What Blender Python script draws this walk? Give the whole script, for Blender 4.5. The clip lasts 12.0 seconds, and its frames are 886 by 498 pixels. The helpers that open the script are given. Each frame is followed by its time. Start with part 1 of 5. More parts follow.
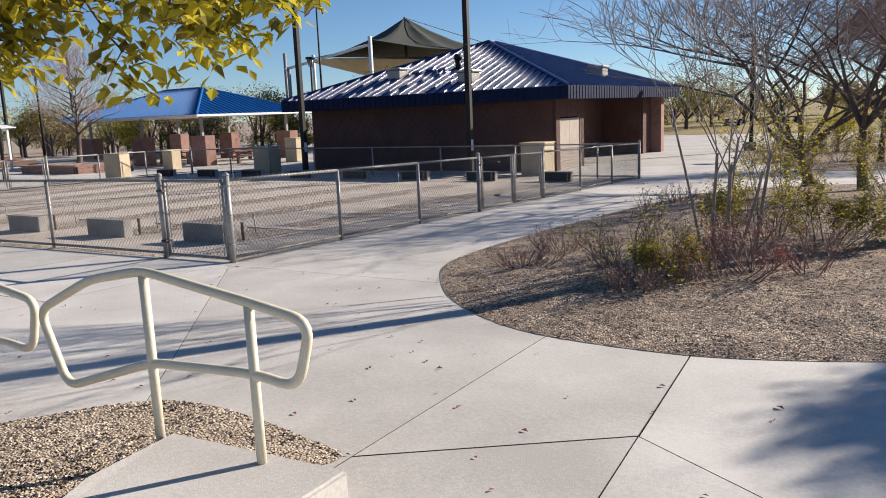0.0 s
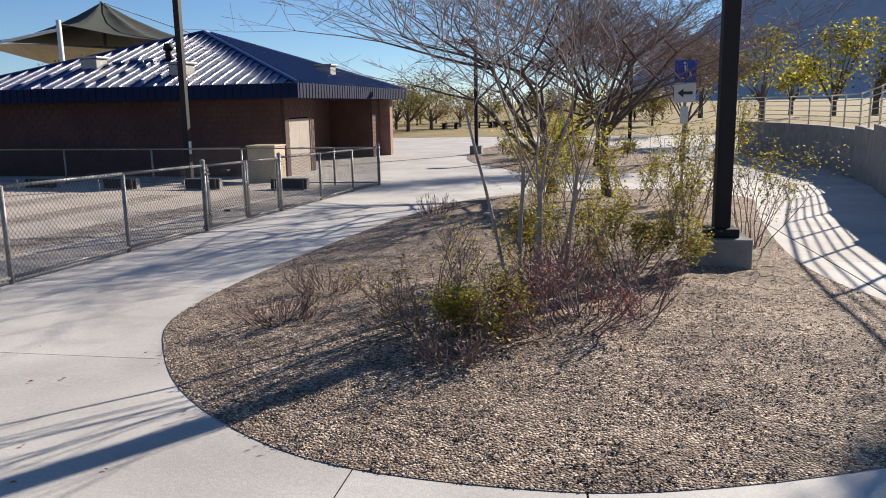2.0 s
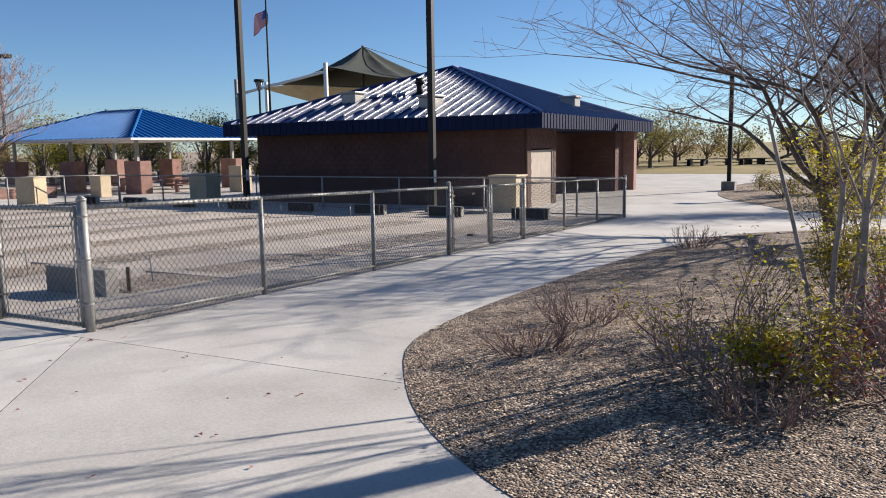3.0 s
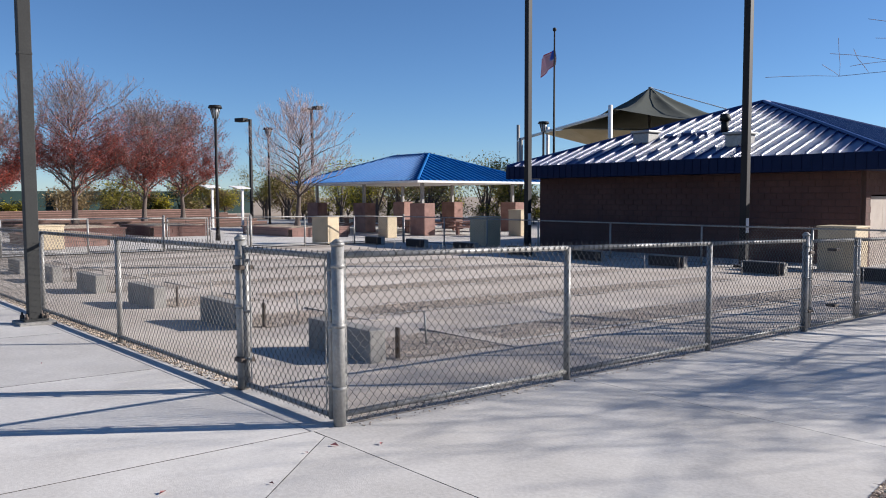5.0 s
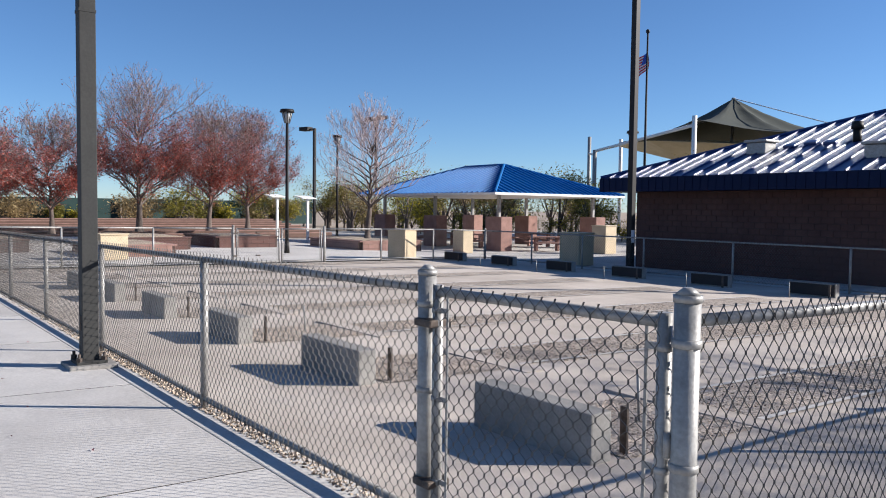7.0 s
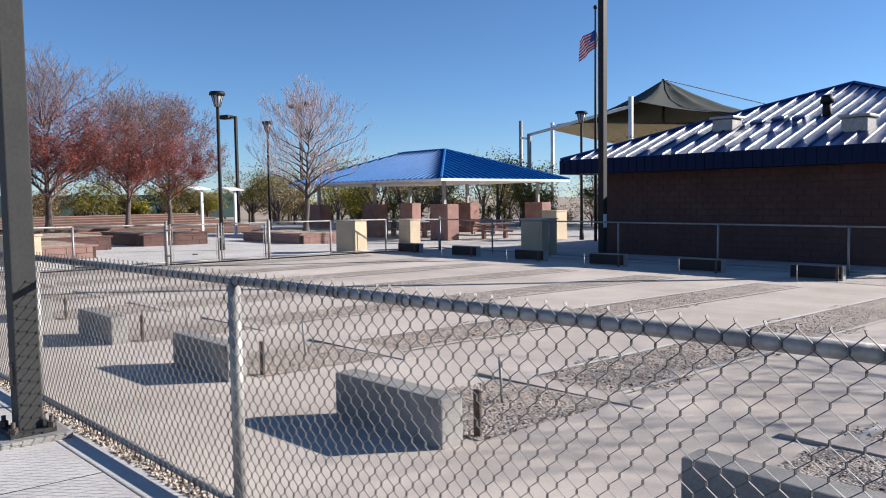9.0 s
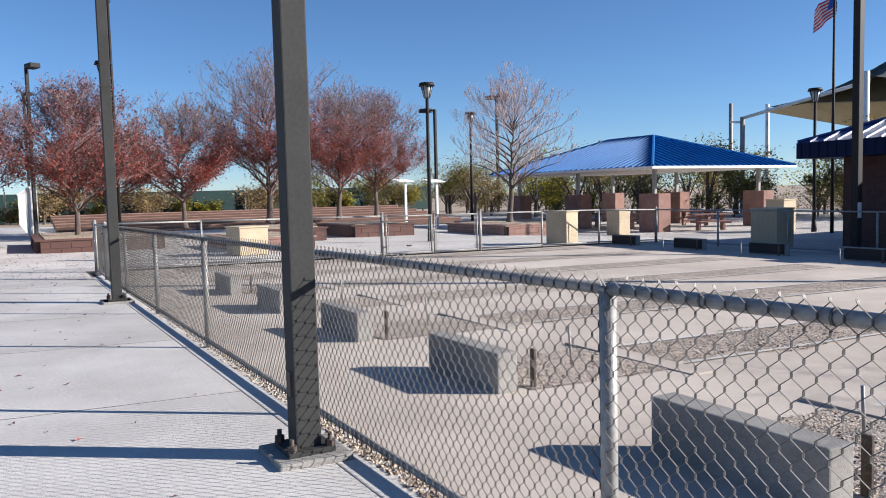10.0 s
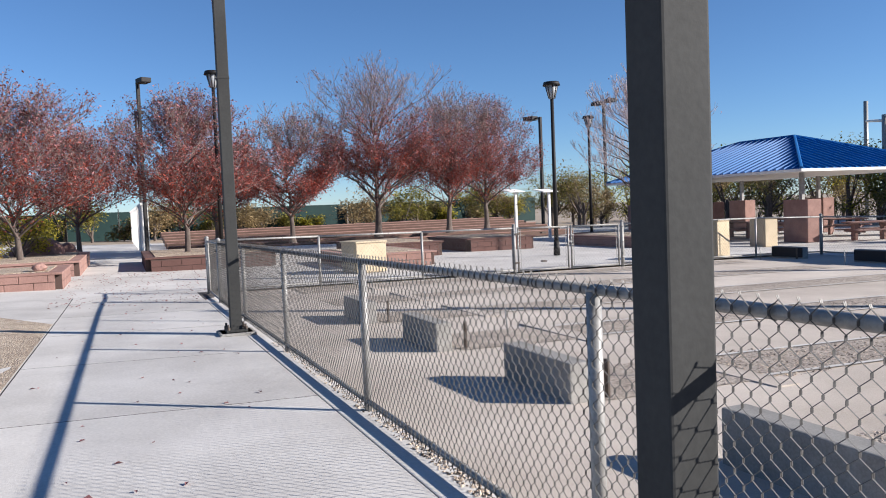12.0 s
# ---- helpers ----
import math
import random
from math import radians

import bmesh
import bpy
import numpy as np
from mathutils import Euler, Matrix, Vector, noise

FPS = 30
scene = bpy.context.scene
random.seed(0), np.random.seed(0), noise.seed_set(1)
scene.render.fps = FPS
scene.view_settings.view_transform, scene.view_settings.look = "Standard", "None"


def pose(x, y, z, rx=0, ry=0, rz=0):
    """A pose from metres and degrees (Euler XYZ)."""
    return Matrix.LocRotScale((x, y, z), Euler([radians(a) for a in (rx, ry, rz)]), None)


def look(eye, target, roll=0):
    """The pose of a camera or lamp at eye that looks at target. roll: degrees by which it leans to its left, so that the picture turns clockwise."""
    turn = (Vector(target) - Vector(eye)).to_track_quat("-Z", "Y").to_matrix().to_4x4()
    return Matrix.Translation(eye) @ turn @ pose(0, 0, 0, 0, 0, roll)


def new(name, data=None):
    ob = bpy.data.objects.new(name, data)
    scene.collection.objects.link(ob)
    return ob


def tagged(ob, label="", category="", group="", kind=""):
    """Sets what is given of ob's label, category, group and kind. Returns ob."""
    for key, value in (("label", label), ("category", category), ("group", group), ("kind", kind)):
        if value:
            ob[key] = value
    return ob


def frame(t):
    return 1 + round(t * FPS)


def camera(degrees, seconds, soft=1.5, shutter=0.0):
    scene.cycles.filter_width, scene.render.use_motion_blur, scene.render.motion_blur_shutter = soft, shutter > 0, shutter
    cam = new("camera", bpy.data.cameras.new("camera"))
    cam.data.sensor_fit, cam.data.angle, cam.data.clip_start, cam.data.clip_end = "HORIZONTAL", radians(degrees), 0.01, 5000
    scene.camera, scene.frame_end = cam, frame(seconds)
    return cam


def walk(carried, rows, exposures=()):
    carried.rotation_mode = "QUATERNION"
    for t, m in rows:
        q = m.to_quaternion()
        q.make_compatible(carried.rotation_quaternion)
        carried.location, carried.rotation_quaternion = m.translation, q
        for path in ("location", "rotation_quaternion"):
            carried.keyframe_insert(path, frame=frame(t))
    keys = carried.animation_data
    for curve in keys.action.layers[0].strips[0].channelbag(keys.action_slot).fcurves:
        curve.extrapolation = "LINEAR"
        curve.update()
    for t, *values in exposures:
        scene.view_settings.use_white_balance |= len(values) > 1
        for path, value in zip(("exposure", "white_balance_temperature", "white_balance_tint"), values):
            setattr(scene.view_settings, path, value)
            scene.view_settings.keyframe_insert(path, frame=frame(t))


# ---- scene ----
cam = camera(59.7, 12.0, soft=1.0)
PATH = [
    (0, (7.879, -7.108, 1.868), (6.821, -5.447, 1.521), -2.4),
    (0.5, (7.318, -6.438, 1.827), (6.444, -4.674, 1.473), -1.8),
    (1, (7.025, -5.912, 1.834), (6.335, -4.067, 1.484), -1.1),
    (1.5, (6.758, -5.47, 1.857), (6.267, -3.561, 1.519), -0.8),
    (2, (6.578, -5.125, 1.857), (6.174, -3.201, 1.491), -1.0),
    (2.5, (6.349, -4.84, 1.748), (5.716, -2.978, 1.381), -2.2),
    (3, (6.05, -4.382, 1.582), (5.088, -2.648, 1.322), -0.9),
    (3.2, (5.963, -4.202, 1.561), (4.891, -2.532, 1.313), -0.1),
    (4.8, (4.406, -2.854, 1.49), (2.932, -1.51, 1.335), -0.0),
    (5, (4.16, -2.726, 1.481), (2.655, -1.416, 1.346), -0.2),
    (5.5, (3.47, -2.448, 1.459), (1.913, -1.196, 1.359), -0.6),
    (6, (2.771, -2.253, 1.431), (1.18, -1.044, 1.338), -0.4),
    (6.5, (2.09, -2.133, 1.447), (0.476, -0.957, 1.349), -0.2),
    (7, (1.425, -2.025, 1.443), (-0.167, -0.819, 1.342), 0.7),
    (7.2, (1.17, -1.977, 1.467), (-0.37, -0.705, 1.369), 1.2),
    (8.8, (-0.721, -1.701, 1.43), (-2.098, -0.255, 1.306), -1.0),
    (9, (-0.979, -1.681, 1.415), (-2.436, -0.317, 1.284), -0.8),
    (9.5, (-1.632, -1.678, 1.422), (-3.264, -0.532, 1.283), -0.6),
    (10, (-2.234, -1.689, 1.382), (-3.975, -0.716, 1.238), -1.4),
    (10.5, (-2.843, -1.707, 1.414), (-4.632, -0.824, 1.271), -2.2),
    (11, (-3.526, -1.646, 1.356), (-5.327, -0.785, 1.231), -2.4),
    (11.5, (-4.113, -1.612, 1.383), (-5.929, -0.782, 1.273), -2.3),
    (12, (-4.758, -1.59, 1.341), (-6.605, -0.831, 1.237), -2.3),
]
walk(cam, [(t, look(eye, target, roll)) for t, eye, target, roll in PATH], exposures=[(0.0, 0.84, 6350, 10), (1.2, 0.83, 6350, 10), (2.5, 0.90, 6300, 10), (5.0, 0.87, 5850, 10), (6.5, 1.00, 5850, 10), (9.0, 1.03, 5850, 10), (12.0, 1.00, 5850, 10)])

# ---- daylight: a low winter sun, clear sky ----
SUN_EL = radians(23.3)
SUN_AZ = math.atan2(0.55, 0.83)
world = bpy.data.worlds.new("world")
scene.world = world
world.use_nodes = True
wn = world.node_tree.nodes
sky = wn.new("ShaderNodeTexSky")
sky.sky_type = "NISHITA"
sky.sun_disc = False
sky.sun_elevation, sky.sun_rotation = SUN_EL, SUN_AZ
sky.altitude, sky.air_density, sky.dust_density, sky.ozone_density = 600, 0.85, 0.0, 5.0
wn["Background"].inputs[1].default_value = 0.061
world.node_tree.links.new(sky.outputs[0], wn["Background"].inputs[0])
sun = new("sun", bpy.data.lights.new("sun", "SUN"))
sun.data.energy, sun.data.angle, sun.data.color = 5.0, radians(0.5), (1.0, 0.89, 0.76)
sun_dir = Vector((math.sin(SUN_AZ) * math.cos(SUN_EL), math.cos(SUN_AZ) * math.cos(SUN_EL), math.sin(SUN_EL)))
sun.matrix_world = look(sun_dir * 60, (0, 0, 0))


# ---- materials ----
def material(name, c1, c2, scale=6.0, fine=60.0, rough=0.8, metal=0.0, bump=0.15, bump_scale=None, contrast=0.25,
             island=0.0, rnd=0.0, streak=None, spec=None):
    """Two-scale noise between two base colours, fine relief, optional per-piece variation."""
    m = bpy.data.materials.new(name)
    m.use_nodes = True
    nt = m.node_tree
    N, L = nt.nodes, nt.links
    bsdf = N["Principled BSDF"]
    tc = N.new("ShaderNodeTexCoord")
    src = tc.outputs["Object"]
    if streak:
        mp = N.new("ShaderNodeMapping")
        mp.inputs["Scale"].default_value = streak
        L.new(src, mp.inputs[0])
        src = mp.outputs[0]
    n1 = N.new("ShaderNodeTexNoise")
    n1.inputs["Scale"].default_value, n1.inputs["Detail"].default_value, n1.inputs["Roughness"].default_value = scale, 6, 0.6
    n2 = N.new("ShaderNodeTexNoise")
    n2.inputs["Scale"].default_value, n2.inputs["Detail"].default_value = fine, 3
    for n in (n1, n2):
        L.new(src, n.inputs["Vector"])
    add = N.new("ShaderNodeMath")
    add.operation = "MULTIPLY_ADD"
    L.new(n2.outputs[0], add.inputs[0])
    add.inputs[1].default_value = 0.5
    L.new(n1.outputs[0], add.inputs[2])
    val = add.outputs[0]
    if island or rnd:
        r = N.new("ShaderNodeNewGeometry") if island else N.new("ShaderNodeObjectInfo")
        k = N.new("ShaderNodeMath")
        k.operation = "MULTIPLY_ADD"
        L.new(r.outputs["Random Per Island" if island else "Random"], k.inputs[0])
        k.inputs[1].default_value = island or rnd
        L.new(val, k.inputs[2])
        sub = N.new("ShaderNodeMath")
        sub.operation = "SUBTRACT"
        L.new(k.outputs[0], sub.inputs[0])
        sub.inputs[1].default_value = (island or rnd) / 2
        val = sub.outputs[0]
    ramp = N.new("ShaderNodeValToRGB")
    ramp.color_ramp.elements[0].position = 0.75 - contrast
    ramp.color_ramp.elements[1].position = 0.75 + contrast
    ramp.color_ramp.elements[0].color = (*c1, 1)
    ramp.color_ramp.elements[1].color = (*c2, 1)
    L.new(val, ramp.inputs[0])
    L.new(ramp.outputs[0], bsdf.inputs["Base Color"])
    bsdf.inputs["Roughness"].default_value, bsdf.inputs["Metallic"].default_value = rough, metal
    if spec is not None:
        bsdf.inputs["Specular IOR Level"].default_value = spec
    if bump:
        b = N.new("ShaderNodeBump")
        b.inputs["Strength"].default_value, b.inputs["Distance"].default_value = bump, 0.02
        if bump_scale:
            n3 = N.new("ShaderNodeTexNoise")
            n3.inputs["Scale"].default_value, n3.inputs["Detail"].default_value = bump_scale, 4
            L.new(tc.outputs["Object"], n3.inputs["Vector"])
            L.new(n3.outputs[0], b.inputs["Height"])
        else:
            L.new(n2.outputs[0], b.inputs["Height"])
        L.new(b.outputs[0], bsdf.inputs["Normal"])
    return m


def leaf_material(name, c1, c2, trans=0.35, contrast=0.4):
    """Thin leaves that let some light through, varied leaf by leaf."""
    m = material(name, c1, c2, 1.5, 25, 0.6, bump=0, contrast=contrast, island=0.9)
    nt = m.node_tree
    N, L = nt.nodes, nt.links
    bsdf, out = N["Principled BSDF"], N["Material Output"]
    tr = N.new("ShaderNodeBsdfTranslucent")
    L.new(bsdf.inputs["Base Color"].links[0].from_socket, tr.inputs[0])
    mix = N.new("ShaderNodeMixShader")
    mix.inputs[0].default_value = trans
    L.new(bsdf.outputs[0], mix.inputs[1])
    L.new(tr.outputs[0], mix.inputs[2])
    L.new(mix.outputs[0], out.inputs[0])
    return m


def gravel_material(name, dark, mid, pale, scale=62.0, litter=0.35):
    """Packed angular stones: one colour a cell, rounded cell relief, patches of dirt."""
    m = bpy.data.materials.new(name)
    m.use_nodes = True
    N, L = m.node_tree.nodes, m.node_tree.links
    bsdf = N["Principled BSDF"]
    tc = N.new("ShaderNodeTexCoord")
    warp = N.new("ShaderNodeTexNoise")
    warp.inputs["Scale"].default_value, warp.inputs["Detail"].default_value = 1.3, 5
    cell = N.new("ShaderNodeTexVoronoi")
    cell.inputs["Scale"].default_value = scale
    L.new(tc.outputs["Object"], cell.inputs["Vector"])
    L.new(tc.outputs["Object"], warp.inputs["Vector"])
    sep = N.new("ShaderNodeSeparateColor")
    L.new(cell.outputs["Color"], sep.inputs[0])
    mix = N.new("ShaderNodeMath")
    mix.operation = "MULTIPLY_ADD"
    L.new(sep.outputs[0], mix.inputs[0])
    mix.inputs[1].default_value = 0.62
    half = N.new("ShaderNodeMath")
    half.operation = "MULTIPLY"
    L.new(warp.outputs[0], half.inputs[0])
    half.inputs[1].default_value = 0.38
    L.new(half.outputs[0], mix.inputs[2])
    ramp = N.new("ShaderNodeValToRGB")
    e = ramp.color_ramp.elements
    e[0].position, e[0].color = 0.18, (*dark, 1)
    e[1].position, e[1].color = 0.88, (*pale, 1)
    k = e.new(0.5)
    k.color = (*mid, 1)
    L.new(mix.outputs[0], ramp.inputs[0])
    soil = N.new("ShaderNodeTexNoise")
    soil.inputs["Scale"].default_value, soil.inputs["Detail"].default_value, soil.inputs["Roughness"].default_value = 2.1, 8, 0.72
    L.new(tc.outputs["Object"], soil.inputs["Vector"])
    span = N.new("ShaderNodeMapRange")
    span.inputs["From Min"].default_value, span.inputs["From Max"].default_value = 0.44, 0.60
    span.inputs["To Max"].default_value = litter
    L.new(soil.outputs[0], span.inputs["Value"])
    dirt = N.new("ShaderNodeMix")
    dirt.data_type = "RGBA"
    L.new(span.outputs[0], dirt.inputs["Factor"])
    L.new(ramp.outputs[0], dirt.inputs[6])
    dirt.inputs[7].default_value = (*dark, 1)
    L.new(dirt.outputs[2], bsdf.inputs["Base Color"])
    bsdf.inputs["Roughness"].default_value = 0.92
    b = N.new("ShaderNodeBump")
    b.invert = True
    b.inputs["Strength"].default_value, b.inputs["Distance"].default_value = 0.8, 0.016
    L.new(cell.outputs["Distance"], b.inputs["Height"])
    L.new(b.outputs[0], bsdf.inputs["Normal"])
    return m


M_CONC = material("concrete_walk", (0.40, 0.375, 0.345), (0.62, 0.59, 0.55), 0.7, 45, 0.85, bump=0.12, bump_scale=120, rnd=0.25)
M_CONC_GREY = material("concrete_grey", (0.17, 0.16, 0.148), (0.32, 0.305, 0.28), 3, 70, 0.9, bump=0.25, bump_scale=90)
M_COURT = material("court_sand", (0.34, 0.287, 0.237), (0.58, 0.51, 0.44), 0.5, 90, 0.95, bump=0.35, bump_scale=130)
M_JOINT = material("joint_dirt", (0.035, 0.032, 0.03), (0.10, 0.09, 0.08), 5, 80, 0.95, bump=0.3)
M_GRAVEL = gravel_material("gravel_bed", (0.065, 0.043, 0.030), (0.26, 0.182, 0.125), (0.76, 0.62, 0.47), 60.0, 0.5)
M_GRAVEL_L = gravel_material("gravel_light", (0.19, 0.14, 0.10), (0.46, 0.365, 0.265), (0.68, 0.57, 0.44))
M_STONE = material("gravel_stones", (0.07, 0.048, 0.034), (0.66, 0.53, 0.40), 4, 30, 0.9, bump=0, island=1.5, contrast=0.40)
M_MULCH = gravel_material("court_gravel", (0.15, 0.12, 0.096), (0.40, 0.337, 0.277), (0.58, 0.50, 0.42), 55.0)
M_GALV = material("galvanised_steel", (0.21, 0.203, 0.19), (0.37, 0.36, 0.34), 12, 70, 0.45, 0.15, 0.08)
M_WIRE = material("galvanised_wire", (0.062, 0.058, 0.054), (0.145, 0.139, 0.131), 6, 70, 0.55, 0.3, 0)
M_COLUMN = material("column_paint", (0.036, 0.036, 0.035), (0.054, 0.054, 0.052), 2, 40, 0.72, 0.0, 0.05, spec=0.15)
M_BRONZE = material("dark_bronze_pole", (0.010, 0.009, 0.009), (0.019, 0.017, 0.017), 2, 50, 0.6, 0.0, 0.03, spec=0.25)
M_BOLT = material("rusty_bolt", (0.05, 0.04, 0.035), (0.14, 0.11, 0.09), 20, 90, 0.7, 0.5, 0.2)
M_CREAM = material("cream_rail_paint", (0.60, 0.54, 0.40), (0.72, 0.66, 0.51), 5, 80, 0.5, 0, 0.08)
M_BLUE = material("blue_roof_metal", (0.009, 0.105, 0.32), (0.016, 0.145, 0.41), 0.8, 30, 0.42, 0.0, 0.02, spec=0.35)
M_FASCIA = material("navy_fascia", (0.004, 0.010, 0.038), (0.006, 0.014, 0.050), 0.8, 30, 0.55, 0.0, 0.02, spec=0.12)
M_NAVY = material("navy_roof_metal", (0.010, 0.028, 0.12), (0.018, 0.042, 0.165), 0.8, 30, 0.32, 0.0, 0.02, spec=1.0)
M_BRICK = material("brown_block", (0.078, 0.037, 0.030), (0.125, 0.062, 0.050), 1.2, 40, 0.9, bump=0.2, rnd=0.35)
M_MORTAR = material("block_mortar", (0.055, 0.033, 0.027), (0.09, 0.055, 0.046), 3, 40, 0.95, bump=0.2)
M_PINK = material("split_block", (0.19, 0.105, 0.085), (0.33, 0.195, 0.16), 2, 40, 0.9, bump=0.4, rnd=0.3)
M_TAN = material("tan_cabinet", (0.42, 0.33, 0.21), (0.55, 0.45, 0.30), 2, 50, 0.6, bump=0.05)
M_DOOR = material("beige_door", (0.30, 0.25, 0.21), (0.39, 0.33, 0.28), 2, 50, 0.5, bump=0.03)
M_WHITE = material("white_paint", (0.68, 0.66, 0.62), (0.80, 0.78, 0.74), 2, 50, 0.6, bump=0.05)
M_DARK = material("dark_void", (0.02, 0.018, 0.017), (0.035, 0.03, 0.03), 2, 30, 0.9, bump=0)
M_SAIL = material("shade_sail_green", (0.020, 0.026, 0.020), (0.036, 0.042, 0.033), 1, 60, 0.85, bump=0.1)
M_SAILTAN = material("shade_sail_tan", (0.42, 0.34, 0.20), (0.52, 0.43, 0.27), 1, 60, 0.85, bump=0.1)
M_BARK = material("grey_bark", (0.055, 0.042, 0.036), (0.16, 0.125, 0.105), 8, 60, 0.95, bump=0.6, streak=(1, 1, 0.25))
M_TWIG = material("grey_twigs", (0.12, 0.09, 0.08), (0.27, 0.21, 0.19), 6, 40, 0.9, bump=0)
M_SAPLING = material("pale_sapling_bark", (0.19, 0.15, 0.125), (0.38, 0.32, 0.275), 6, 40, 0.85, bump=0.2)
M_TWIGPALE = material("pale_fine_twigs", (0.26, 0.205, 0.20), (0.50, 0.41, 0.40), 6, 40, 0.9, bump=0)
M_TWIGRED = material("reddish_twigs", (0.13, 0.085, 0.075), (0.29, 0.20, 0.18), 6, 40, 0.9, bump=0)
M_LEAFRED = leaf_material("red_leaves", (0.13, 0.024, 0.018), (0.42, 0.095, 0.06), 0.3)
M_LEAFPINK = leaf_material("faded_pink_leaves", (0.13, 0.045, 0.042), (0.42, 0.19, 0.18), 0.3)
M_LITTER = leaf_material("dry_litter", (0.085, 0.052, 0.038), (0.40, 0.28, 0.20), 0.1)
M_LEAFYEL = leaf_material("yellow_green_leaves", (0.25, 0.24, 0.018), (0.60, 0.50, 0.04), 0.5)
M_LEAFGRN = leaf_material("shrub_leaves", (0.075, 0.082, 0.012), (0.32, 0.27, 0.045), 0.45)
M_LEAFFAR = leaf_material("far_leaves", (0.06, 0.065, 0.016), (0.27, 0.235, 0.05), 0.35)
M_LEAFTAN = leaf_material("tan_far_leaves", (0.16, 0.11, 0.05), (0.36, 0.27, 0.13), 0.3)
M_DRY = material("dry_grass", (0.16, 0.115, 0.036), (0.34, 0.262, 0.095), 0.25, 12, 0.95, bump=0.5, bump_scale=30)
M_DIRT = material("desert_dirt", (0.26, 0.20, 0.145), (0.40, 0.325, 0.245), 0.2, 10, 0.95, bump=0.3, bump_scale=20)
M_TERR = material("terrace_brown", (0.09, 0.055, 0.042), (0.15, 0.09, 0.068), 1, 30, 0.95, bump=0.3)
M_SCREEN = material("green_windscreen", (0.006, 0.025, 0.023), (0.011, 0.040, 0.036), 1, 30, 0.8, bump=0.1)
# pale blue-grey base colour: the distance haze is painted into the hill
M_ROCK = material("hazy_mountain", (0.38, 0.39, 0.43), (0.52, 0.52, 0.545), 0.02, 0.2, 0.95, bump=0.4, bump_scale=0.05)
M_SIGNBLUE = material("sign_blue", (0.01, 0.05, 0.33), (0.015, 0.06, 0.38), 3, 40, 0.45, bump=0)
M_SIGNWHITE = material("sign_white", (0.55, 0.56, 0.58), (0.62, 0.63, 0.65), 3, 40, 0.45, bump=0)
M_RED = material("flag_red", (0.45, 0.02, 0.035), (0.55, 0.03, 0.05), 3, 40, 0.7, bump=0)
M_GLASS = material("lamp_glass", (0.30, 0.31, 0.31), (0.42, 0.43, 0.43), 3, 40, 0.25, bump=0)
M_BLACK = material("black_sign_ink", (0.012, 0.012, 0.014), (0.02, 0.02, 0.022), 3, 40, 0.5, bump=0)


# ---- the lie of the land ----
def clamp(v, a, b):
    return a if v < a else b if v > b else v


def gz(x, y):
    """Height of the ground: falls gently to the north, a little to the west."""
    s = clamp(y / 22, 0, 1)
    ex = 0.0125 * clamp(x, -20, 14) * (1 - s)
    k = clamp(y / 16, 0, 1) * clamp((22 - y) / 6, 0, 1)
    b = -0.026 * clamp(y, -14, 16) if y <= 16 else (-0.416 - 0.034 * (y - 16) if y < 22 else -0.62)
    return ex + b + min(max(0, -x - 6) * 0.006, 0.08) * k


# ---- mesh helpers ----
def mesh_object(name, bm, mat, parent=None, label="", smooth=False):
    me = bpy.data.meshes.new(name)
    bm.normal_update()
    bm.to_mesh(me)
    bm.free()
    if smooth:
        for p in me.polygons:
            p.use_smooth = True
    for m in (mat if isinstance(mat, (list, tuple)) else [mat]):
        me.materials.append(m)
    ob = new(name, me)
    if parent:
        ob.parent = parent
    if label:
        ob["label"] = label
    return ob


def part(name, bm, mat, parent, label="", smooth=False):
    return mesh_object(name, bm, mat, parent, label, smooth)


def empty(name, x=0, y=0, z=0, rz=0):
    ob = new(name)
    ob.matrix_basis = pose(x, y, z, 0, 0, rz)
    return ob


def box(bm, size, at=(0, 0, 0), rz=0.0, bevel=0.0, rx=0.0, ry=0.0):
    g = bmesh.ops.create_cube(bm, size=1.0, matrix=pose(*at, rx, ry, rz) @ Matrix.Diagonal((*size, 1)))
    if bevel:
        es = list({e for v in g["verts"] for e in v.link_edges})
        bmesh.ops.bevel(bm, geom=es, offset=bevel, segments=2, affect="EDGES", profile=0.6)
    return bm


def B(size, at=(0, 0, 0), rz=0.0, bevel=0.0, rx=0.0, ry=0.0):
    return box(bmesh.new(), size, at, rz, bevel, rx, ry)


def tube(bm, a, b, r0, r1=None, n=8, caps=True):
    """A straight tapered tube from a to b."""
    a, b = Vector(a), Vector(b)
    r1 = r0 if r1 is None else r1
    d = b - a
    if d.length < 1e-6:
        return bm
    q = d.to_track_quat("Z", "Y").to_matrix()
    ra, rb = [], []
    for i in range(n):
        c = Vector((math.cos(2 * math.pi * i / n), math.sin(2 * math.pi * i / n), 0))
        ra.append(bm.verts.new(a + q @ (c * r0)))
        rb.append(bm.verts.new(b + q @ (c * r1)))
    for i in range(n):
        bm.faces.new((ra[i], ra[(i + 1) % n], rb[(i + 1) % n], rb[i])).smooth = n >= 8
    if caps:
        bm.faces.new(ra[::-1])
        bm.faces.new(rb)
    return bm


def T(a, b, r0, r1=None, n=10):
    return tube(bmesh.new(), a, b, r0, r1, n)


